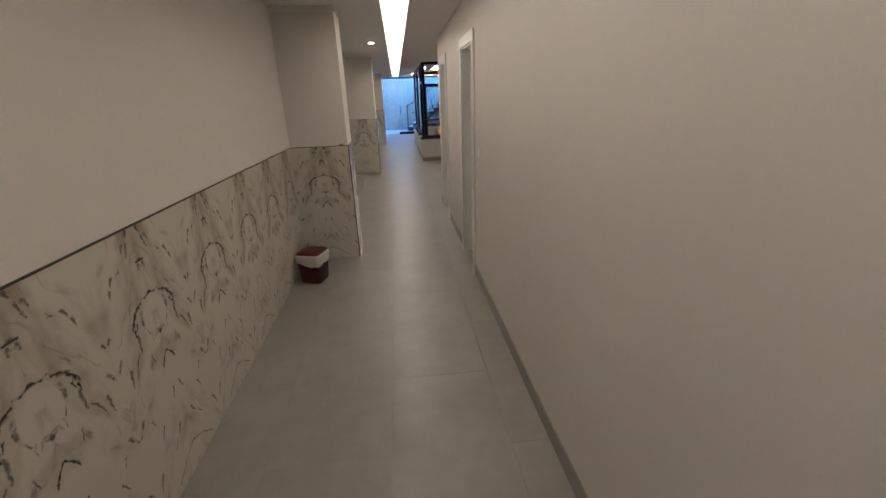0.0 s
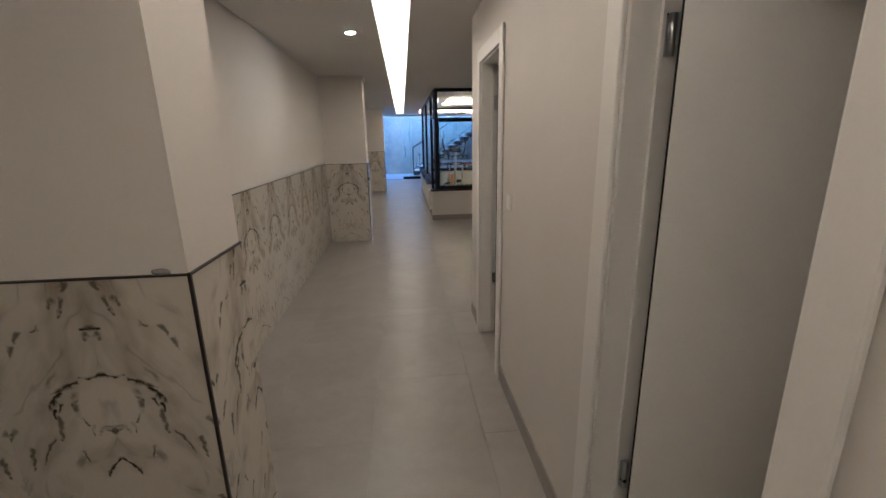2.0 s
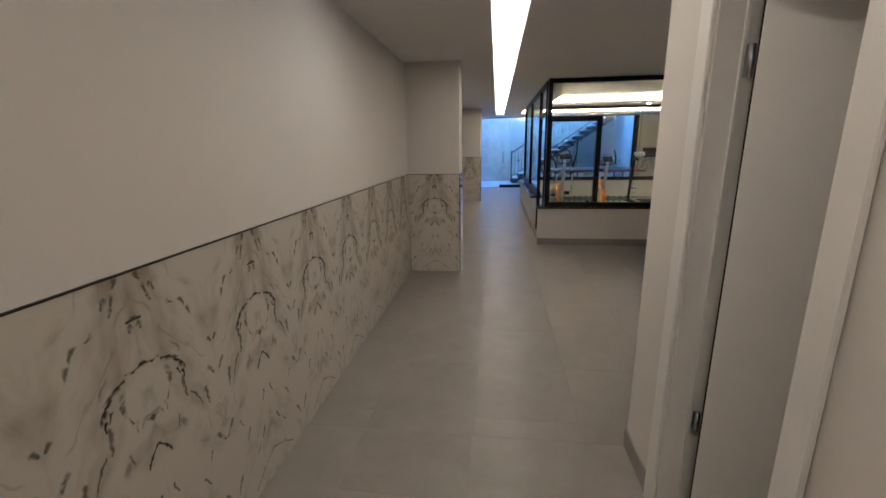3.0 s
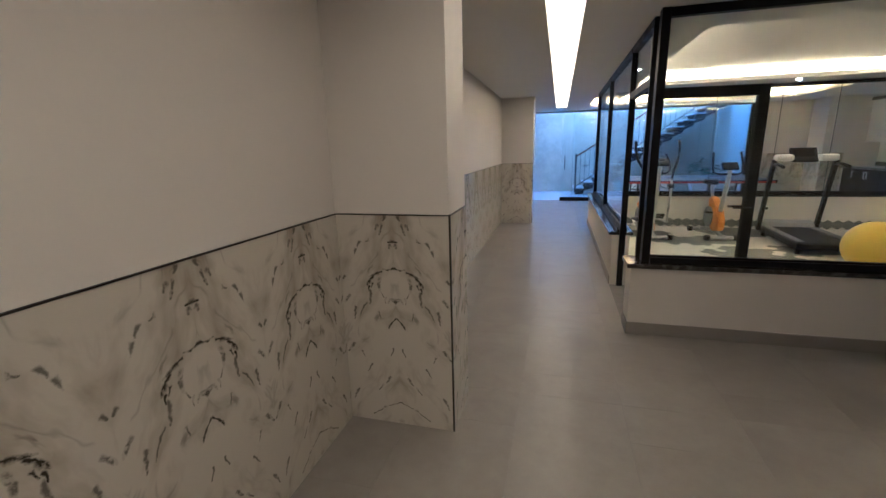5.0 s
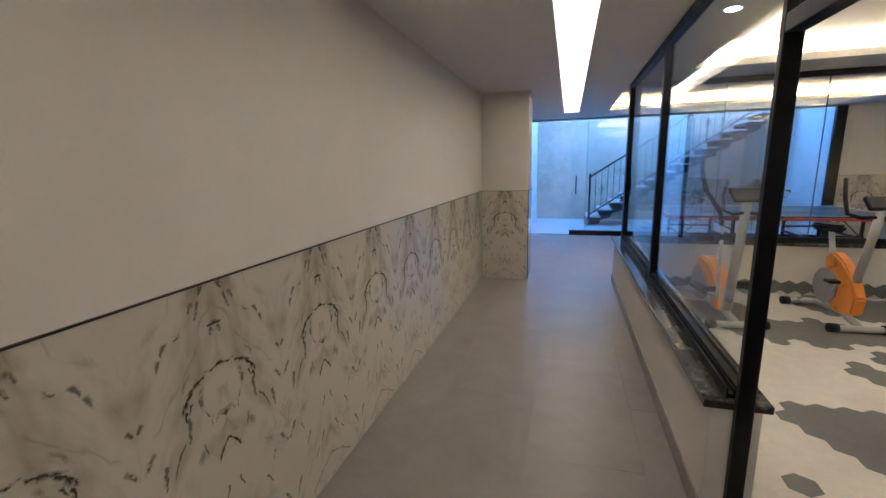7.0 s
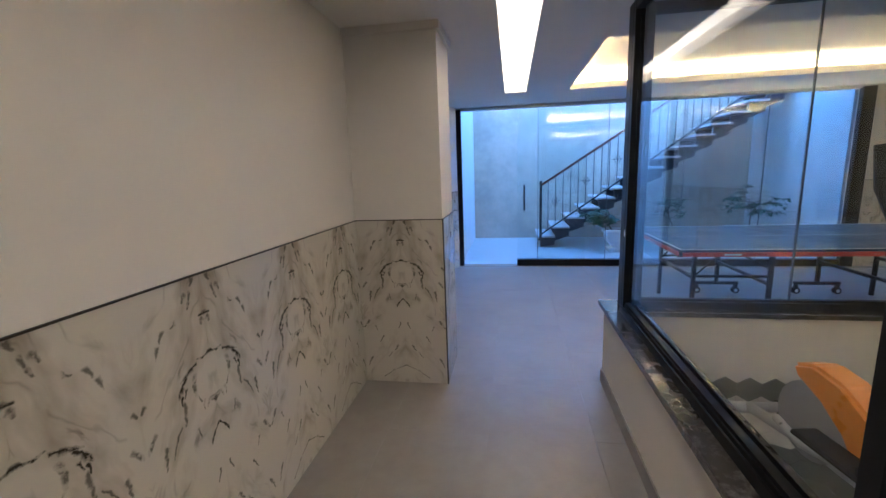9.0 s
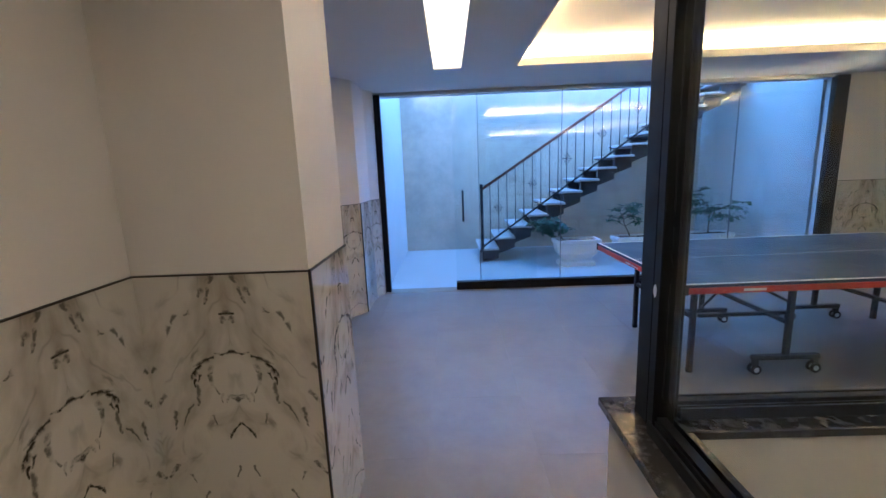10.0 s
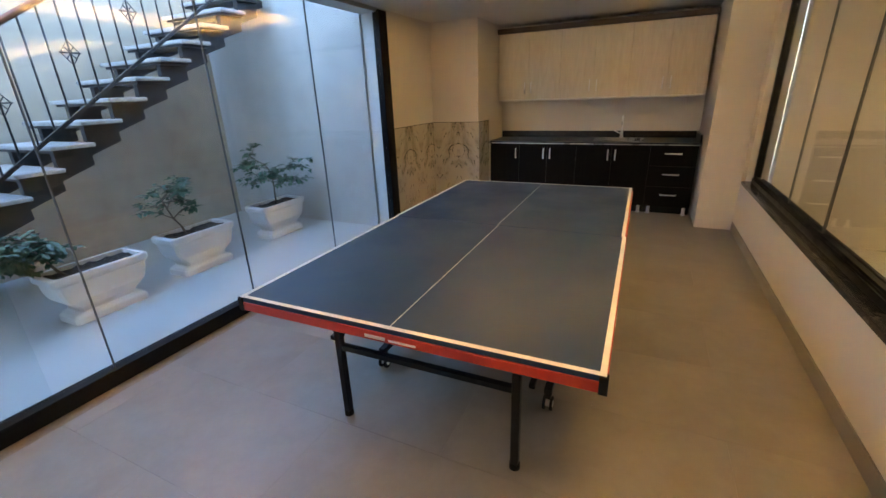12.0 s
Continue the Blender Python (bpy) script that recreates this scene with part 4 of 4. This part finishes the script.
def stabiliser(parent, x0, x1, y, r=0.03):
    bar = part("stabiliser", bm_tube(bmesh.new(), [(x0, y, r + 0.012), (x1, y, r + 0.012)], r, 12), M_SILVER, parent, "silver floor stabiliser tube")
    for a, b in ((x0 - 0.02, x0 + 0.05), (x1 - 0.05, x1 + 0.02)):
        part("end_cap", bm_tube(bmesh.new(), [(a, y, r + 0.012), (b, y, r + 0.012)], r + 0.012, 12), M_BLACKPL, bar, "black rubber end cap")


def disc_housing(bm, x0, x1, y, z, r, stretch=1.0):
    pts = [(y + r * stretch * math.cos(k * math.tau / 28), z + r * math.sin(k * math.tau / 28)) for k in range(28)]
    bm_prism(bm, pts, "x", x0, x1)
    return bm


def elliptical(m):
    t = thing("elliptical_trainer", m, "orange and silver elliptical trainer with black arm levers", "exercise machine")
    stabiliser(t, -0.24, 0.24, 0.0)
    stabiliser(t, -0.22, 0.22, 1.15)
    part("main_frame", bm_tube(bmesh.new(), [(0, 0.02, 0.05), (0, 0.25, 0.10), (0, 0.7, 0.10), (0, 1.15, 0.05)], 0.032, 10), M_SILVER, t)
    part("column", bm_tube(bmesh.new(), [(0, 0.22, 0.1), (0, 0.12, 0.7), (0, 0.06, 1.18)], 0.045, 12, 0.034), M_SILVER, t)
    body = bmesh.new()
    outline = [(0.22, 0.10), (0.34, 0.08), (0.39, 0.18), (0.47, 0.32), (0.60, 0.42), (0.76, 0.45), (0.80, 0.51), (0.68, 0.555), (0.52, 0.53), (0.37, 0.44), (0.27, 0.29)]
    bm_prism(body, outline, "x", -0.075, 0.075)
    bmesh.ops.bevel(body, geom=list(body.edges), offset=0.018, segments=2, affect="EDGES")
    part("shroud", body, M_ORANGE, t, "curved orange plastic shroud over the flywheel")
    for sx in (-1, 1):
        part("crank_disc", disc_housing(bmesh.new(), sx * 0.062 - 0.012, sx * 0.062 + 0.012, 0.66, 0.27, 0.19), M_GREYPL, t, "grey round flywheel cover")
        part("foot_rail", bm_tube(bmesh.new(), [(sx * 0.15, 0.05, 0.30), (sx * 0.15, 0.6, 0.24 + 0.05 * sx), (sx * 0.1, 0.82, 0.31 + 0.12 * sx)], 0.02, 8), M_SILVER, t)
        bm = bm_box(bmesh.new(), sx * 0.15 - 0.065, sx * 0.15 + 0.065, 0.25, 0.6, 0.28 + 0.03 * sx, 0.31 + 0.03 * sx, 0.012)
        bm_box(bm, sx * 0.15 - 0.065, sx * 0.15 + 0.065, 0.25, 0.28, 0.3105 + 0.03 * sx, 0.36 + 0.03 * sx, 0.008)
        part("foot_plate", bm, M_BLACKPL, t, "black ribbed foot plate")
        lever = part("arm_lever", bm_tube(bmesh.new(), [(sx * 0.17, 0.04, 0.28), (sx * 0.19, 0.04, 0.75), (sx * 0.19, 0.05, 0.98)], 0.019, 8), M_SILVER, t)
        part("grip", bm_tube(bmesh.new(), [(sx * 0.19, 0.05, 0.96), (sx * 0.22, 0.07, 1.10), (sx * 0.30, 0.16, 1.26), (sx * 0.33, 0.22, 1.42), (sx * 0.33, 0.24, 1.56)], 0.022, 8), M_BLACKPL, lever, "black foam grip")
        part("pivot", bm_tube(bmesh.new(), [(sx * 0.15, 0.06, 0.86), (sx * 0.23, 0.06, 0.86)], 0.042, 10), M_BLACKPL, t)
        part("fixed_handle", bm_tube(bmesh.new(), [(0, 0.06, 1.08), (sx * 0.10, 0.07, 1.06), (sx * 0.17, 0.10, 1.09), (sx * 0.17, 0.14, 1.22), (sx * 0.12, 0.18, 1.36)], 0.016, 8), M_BLACKPL, t)
    con = bm_box(bmesh.new(), -0.13, 0.13, -0.012, 0.03, -0.08, 0.08, 0.012, 2)
    c = part("console", con, M_BLACKPL, t)
    c.matrix_basis = pose(0, 0.07, 1.24, -50)
    part("screen", bm_box(bmesh.new(), -0.09, 0.09, 0.0302, 0.032, -0.05, 0.055), M_SCREEN, c)
    return t


def exercise_bike(m):
    t = thing("exercise_bike", m, "orange and black upright exercise bike with black handlebar", "exercise machine")
    stabiliser(t, -0.22, 0.22, 0.0)
    stabiliser(t, -0.20, 0.20, 0.80)
    part("main_frame", bm_tube(bmesh.new(), [(0, 0.0, 0.05), (0, 0.25, 0.12), (0, 0.6, 0.10), (0, 0.80, 0.05)], 0.03, 10), M_SILVER, t)
    body = bmesh.new()
    bm_prism(body, [(0.06, 0.14), (0.30, 0.10), (0.42, 0.20), (0.46, 0.44), (0.52, 0.60), (0.42, 0.66), (0.28, 0.60), (0.14, 0.48), (0.04, 0.30)], "x", -0.05, 0.05)
    bmesh.ops.bevel(body, geom=list(body.edges), offset=0.018, segments=2, affect="EDGES")
    part("shroud", body, M_ORANGE, t, "orange plastic shroud")
    for sx in (-1, 1):
        part("flywheel_cover", disc_housing(bmesh.new(), sx * 0.056 - 0.01, sx * 0.056 + 0.01, 0.44, 0.32, 0.17), M_GREYPL, t, "grey round flywheel cover")
        cr = part("crank", bm_tube(bmesh.new(), [(sx * 0.07, 0.30, 0.30), (sx * 0.09, 0.30 + 0.10 * sx, 0.30 - 0.12 * sx)], 0.012, 8), M_STEEL, t)
        part("pedal", bm_box(bmesh.new(), min(sx * 0.095, sx * 0.19), max(sx * 0.095, sx * 0.19), 0.26 + 0.10 * sx, 0.35 + 0.10 * sx, 0.285 - 0.12 * sx, 0.315 - 0.12 * sx, 0.006), M_BLACKPL, cr)
        part("handlebar", bm_tube(bmesh.new(), [(0, 0.0, 1.04), (sx * 0.12, 0.01, 1.03), (sx * 0.2, 0.06, 1.06), (sx * 0.21, 0.10, 1.20), (sx * 0.19, 0.16, 1.36)], 0.017, 8), M_BLACKPL, t)
    part("seat_post", bm_tube(bmesh.new(), [(0, 0.46, 0.5), (0, 0.56, 0.84)], 0.024, 10), M_STEEL, t)
    sd = bmesh.new()
    bm_prism(sd, [(-0.03, 0.40), (0.03, 0.40), (0.05, 0.52), (0.12, 0.62), (0.11, 0.70), (0.0, 0.72), (-0.11, 0.70), (-0.12, 0.62), (-0.05, 0.52)], "z", 0.84, 0.91)
    bmesh.ops.bevel(sd, geom=list(sd.edges), offset=0.02, segments=2, affect="EDGES")
    part("saddle", sd, M_BLACKPL, t)
    part("column", bm_tube(bmesh.new(), [(0, 0.14, 0.44), (0, 0.04, 0.85), (0, -0.01, 1.12)], 0.034, 10), M_SILVER, t)
    c = part("console", bm_box(bmesh.new(), -0.11, 0.11, -0.012, 0.028, -0.07, 0.07, 0.012, 2), M_BLACKPL, t)
    c.matrix_basis = pose(0, 0.0, 1.16, -45)
    part("screen", bm_box(bmesh.new(), -0.08, 0.08, 0.0282, 0.03, -0.04, 0.045), M_SCREEN, c)
    return t


def treadmill(m):
    t = thing("treadmill", m, "black and grey folding treadmill with white console", "exercise machine")
    box("deck", -0.36, 0.36, 0.0, 1.5, 0.08, 0.17, M_BLACKPL, t, bevel=0.012)
    box("belt", -0.24, 0.24, 0.02, 1.28, 0.1705, 0.176, M_RUBBER, t)
    for sx in (-1, 1):
        box("side_rail", min(sx * 0.25, sx * 0.35), max(sx * 0.25, sx * 0.35), 0.02, 1.28, 0.1705, 0.19, M_DARKPL, t, "dark grey foot rail", 0.005)
        part("upright", bm_box(bmesh.new(), -0.025, 0.025, -0.04, 0.04, 0, 1.16, 0.008), M_BLACKPL, t).matrix_basis = pose(sx * 0.38, 1.36, 0.1, 14)
        part("handrail", bm_tube(bmesh.new(), [(sx * 0.38, 1.12, 1.16), (sx * 0.38, 0.9, 1.17), (sx * 0.38, 0.72, 1.14)], 0.024, 10), M_BLACKPL, t)
        part("foot", bm_lathe(bmesh.new(), [(0.03, 0), (0.03, 0.05), (0.02, 0.08)], 10, (sx * 0.28, 0.12, 0)), M_RUBBER, t)
        part("foot", bm_lathe(bmesh.new(), [(0.03, 0), (0.03, 0.05), (0.02, 0.08)], 10, (sx * 0.28, 1.4, 0)), M_RUBBER, t)
        part("cup_holder", bm_box(bmesh.new(), sx * 0.27 - 0.11, sx * 0.27 + 0.11, 0.98, 1.17, 1.21, 1.31, 0.035, 2), M_PLASTIC, t, "white rounded console wing")
    hood = bmesh.new()
    bm_prism(hood, [(1.26, 0.1705), (1.5, 0.1705), (1.52, 0.22), (1.44, 0.27), (1.30, 0.24)], "x", -0.34, 0.34)
    part("motor_hood", hood, M_GREYPL, t, "grey motor hood")
    c = part("console", bm_box(bmesh.new(), -0.17, 0.17, -0.02, 0.03, -0.12, 0.12, 0.015, 2), M_BLACKPL, t)
    c.matrix_basis = pose(0, 1.16, 1.30, -35)
    part("screen", bm_box(bmesh.new(), -0.13, 0.13, -0.0215, -0.0202, -0.05, 0.10), M_SCREEN, c)
    return t


elliptical(pose(1.57, 15.22, 0, 0, 0, 8))
exercise_bike(pose(2.55, 15.33, 0, 0, 0, 4))
treadmill(pose(3.50, 14.42, 0, 0, 0, -4))
bm = bmesh.new()
bmesh.ops.create_uvsphere(bm, u_segments=40, v_segments=26, radius=0.31)
for f in bm.faces:
    f.smooth = True
for v in bm.verts:
    v.co *= 1.0 + 0.006 * math.cos(v.co.z / 0.31 * 28)
    v.co.z *= 0.96
ball = tagged(part("exercise_ball", bm, M_YELLOW), "large yellow ribbed exercise ball on the gym floor", "ball")
ball.matrix_basis = Matrix.Translation((3.58, 13.72, 0.296))

sock = thing("wall_socket", (3.55, 16.51, 0.36), "double wall socket on the low parapet", "socket")
box("plate", -0.08, 0.08, -0.009, -0.0005, -0.042, 0.042, M_PLASTIC, sock, bevel=0.003)
for x in (-0.04, 0.04):
    part("outlet", bm_tube(bmesh.new(), [(x, -0.0125, 0), (x, -0.0092, 0)], 0.024, 16), M_BLACKPL, sock)


# ---- corridor ----
M_BIN = plain("dark_red_plastic", (0.055, 0.0035, 0.005), 0.55, 0.15)
M_BAG = plain("white_bin_liner", (0.72, 0.70, 0.64), 0.45, 0.08, 20.0, 120.0, 0.003)


def waste_bin(m):
    t = thing("waste_bin", m, "small dark red plastic bin with white liner", "bin")

    def ring(bm, h, z, wave=0.0):
        out = []
        for k in range(40):
            q = k * math.tau / 40
            f = 1.0 / max(abs(math.cos(q)), abs(math.sin(q))) ** 0.86
            out.append(bm.verts.new((h * f * math.cos(q), h * f * math.sin(q), z + wave * (math.sin(q * 2 + 0.4) + 0.35 * math.sin(q * 5) + 0.2 * math.sin(q * 11)))))
        return out

    def skin(bm, rings, bottom=True, top=True):
        for a, b in zip(rings, rings[1:]):
            for k in range(40):
                bm.faces.new((a[k], a[(k + 1) % 40], b[(k + 1) % 40], b[k])).smooth = True
        if bottom:
            bm.faces.new(rings[0][::-1])
        if top:
            bm.faces.new(rings[-1])
        return bm
    bm = bmesh.new()
    part("body", skin(bm, [ring(bm, 0.098, 0.0), ring(bm, 0.103, 0.008), ring(bm, 0.124, 0.27), ring(bm, 0.129, 0.275), ring(bm, 0.129, 0.288)]), M_BIN, t)
    bm = bmesh.new()
    part("liner", skin(bm, [ring(bm, 0.1195, 0.190, 0.016), ring(bm, 0.1235, 0.192, 0.016), ring(bm, 0.1285, 0.215, 0.010), ring(bm, 0.1275, 0.235, 0.006), ring(bm, 0.1325, 0.262, 0.003), ring(bm, 0.1325, 0.291), ring(bm, 0.126, 0.295)]), M_BAG, t, "white plastic liner folded over the rim")
    bm = bm_tube(bmesh.new(), [(0.125, -0.02, 0.215), (0.145, 0.005, 0.213), (0.15, 0.03, 0.222), (0.146, 0.06, 0.216)], 0.016, 8, 0.006)
    part("knot", bm, M_BAG, t, "twisted knot of the white liner")
    bm = bmesh.new()
    part("lid", skin(bm, [ring(bm, 0.124, 0.2955), ring(bm, 0.125, 0.304), ring(bm, 0.112, 0.318), ring(bm, 0.07, 0.325)]), M_BIN, t, "dark red domed lid")
    return t


waste_bin(pose(-0.90, 3.84, 0, 0, 0, -18) @ Matrix.Diagonal((0.92, 0.92, 0.98, 1)))
bm = bmesh.new()
bmesh.ops.create_icosphere(bm, subdivisions=2, radius=0.012)
for v in bm.verts:
    v.co = Vector((v.co.x * 2.2, v.co.y * 0.7, v.co.z * 0.8)) * (1 + 0.25 * noise.noise(v.co * 90))
lump = tagged(part("adhesive_lump", bm, M_GROUT), "small grey lump of adhesive on the dado trim", "residue")
lump.matrix_basis = Matrix.Translation((-0.585, 4.40, DADO + 0.016))


# ---- floor tiles ----
def clip_tiles(region, tw, tl, ox, oy):
    """Running bond of tw x tl tiles, long side along y, cut to the region."""
    x0, x1, y0, y1 = region
    out = []
    i = math.floor((x0 - ox) / tw)
    while ox + i * tw < x1:
        a, b = max(x0, ox + i * tw), min(x1, ox + (i + 1) * tw)
        base = oy + (tl / 2 if i % 2 else 0.0)
        j = math.floor((y0 - base) / tl)
        while base + j * tl < y1:
            c, d = max(y0, base + j * tl), min(y1, base + (j + 1) * tl)
            if b - a > 0.01 and d - c > 0.01:
                out.append((a, b, c, d))
            j += 1
        i += 1
    return out


floor = thing("floor", (0, 8, 0), "matt grey large-format porcelain tile floor", "floor", kind="structure")
shapes = {}
REGIONS = [(WX, EX, -3.0, 6.82), (EX, 2.02, 2.75, 6.68), (WX, 2.02, 6.82, 10.32), (WX, 5.55, 10.32, 11.4), (WX, 0.62, 11.4, 16.69), (WX, 7.0, 16.69, 20.30)]
for reg in REGIONS:
    for a, b, c, d in clip_tiles(reg, 0.6, 1.2, -0.15, 2.18):
        key = (round(b - a, 3), round(d - c, 3))
        if key not in shapes:
            g = 0.0006
            shapes[key] = mesh_of("floor_tile", bm_box(bmesh.new(), g - key[0] / 2, key[0] / 2 - g, g - key[1] / 2, key[1] / 2 - g, -0.004, 0.0), M_TILE)
        ob = new("floor_tile", shapes[key])
        ob.parent = floor
        ob.matrix_basis = Matrix.Translation(((a + b) / 2, (c + d) / 2 - 8, 0))

# hexagonal rubber tiles of the gym, white with grey islands
gym = thing("gym_floor", (2.8, 14, 0), "white and grey hexagonal rubber tile floor", "floor", kind="structure")
HS = 0.145
GR = (0.80, 5.55, 11.56, 16.51)


def hexagon(r, z0, z1, turn=30):
    bm = bmesh.new()
    bm_prism(bm, [(r * math.cos(radians(60 * k + turn)), r * math.sin(radians(60 * k + turn))) for k in range(6)], "z", z0, z1)
    return bm


R6 = HS / math.sqrt(3) - 0.0007
ISLANDS = [(1.72, 13.62, 0.42, 0.30), (2.6, 14.35, 0.45, 0.55), (2.1, 15.3, 0.75, 0.32), (1.16, 13.14, 0.07, 0.07), (1.25, 12.74, 0.10, 0.08), (2.75, 13.35, 0.5, 0.25)]
hexes = {m: mesh_of("hex_tile", hexagon(R6, -0.004, 0.0), m) for m in (M_HEXW, M_HEXG)}
rest = {M_HEXW: bmesh.new(), M_HEXG: bmesh.new()}
count = 0
ny = 0
y = GR[2] + 0.03
while y < GR[3] - 0.02:
    x = GR[0] + 0.07 + (HS / 2 if ny % 2 else 0)
    while x < GR[1] - 0.03:
        f = noise.noise(Vector((x * 0.95 + 3.1, y * 1.25 + 7.7, 0.5))) + 0.35 * noise.noise(Vector((x * 2.6, y * 2.6, 4.0)))
        island = any(((x - cx) / rx) ** 2 + ((y - cy) / ry) ** 2 < 1.0 + 0.9 * noise.noise(Vector((x * 4.1, y * 4.1, 2.0))) for cx, cy, rx, ry in ISLANDS)
        m = M_HEXG if island or (f > 0.12 and (x > 3.1 or y > 15.4)) else M_HEXW
        near = x < 2.55 and 11.6 < y < 14.6
        if near and count < 300:
            ob = new("hex_tile", hexes[m])
            ob.parent = gym
            ob.matrix_basis = Matrix.Translation((x - 2.8, y - 14, 0))
            count += 1
        else:
            bm_prism(rest[m], [(x - 2.8 + R6 * math.cos(radians(60 * k + 30)), y - 14 + R6 * math.sin(radians(60 * k + 30))) for k in range(6)], "z", -0.004, 0.0)
        x += HS
    y += HS * math.sqrt(3) / 2
    ny += 1
for m, bm in rest.items():
    tagged(part("hex_tiles", bm, m, gym), kind="stuff")

# upright row of the same tiles along the foot of the far parapet
up = mesh_of("hex_tile", bm_prism(bmesh.new(), [(R6 * math.cos(radians(60 * k + 30)), 0.0838 + R6 * math.sin(radians(60 * k + 30))) for k in range(6)], "y", -0.008, -0.0005), M_HEXG)
for i in range(31):
    ob = new("hex_tile", up)
    ob.parent = parapet_far
    ob.matrix_basis = Matrix.Translation((0.9 + HS * i, 16.51, 0))
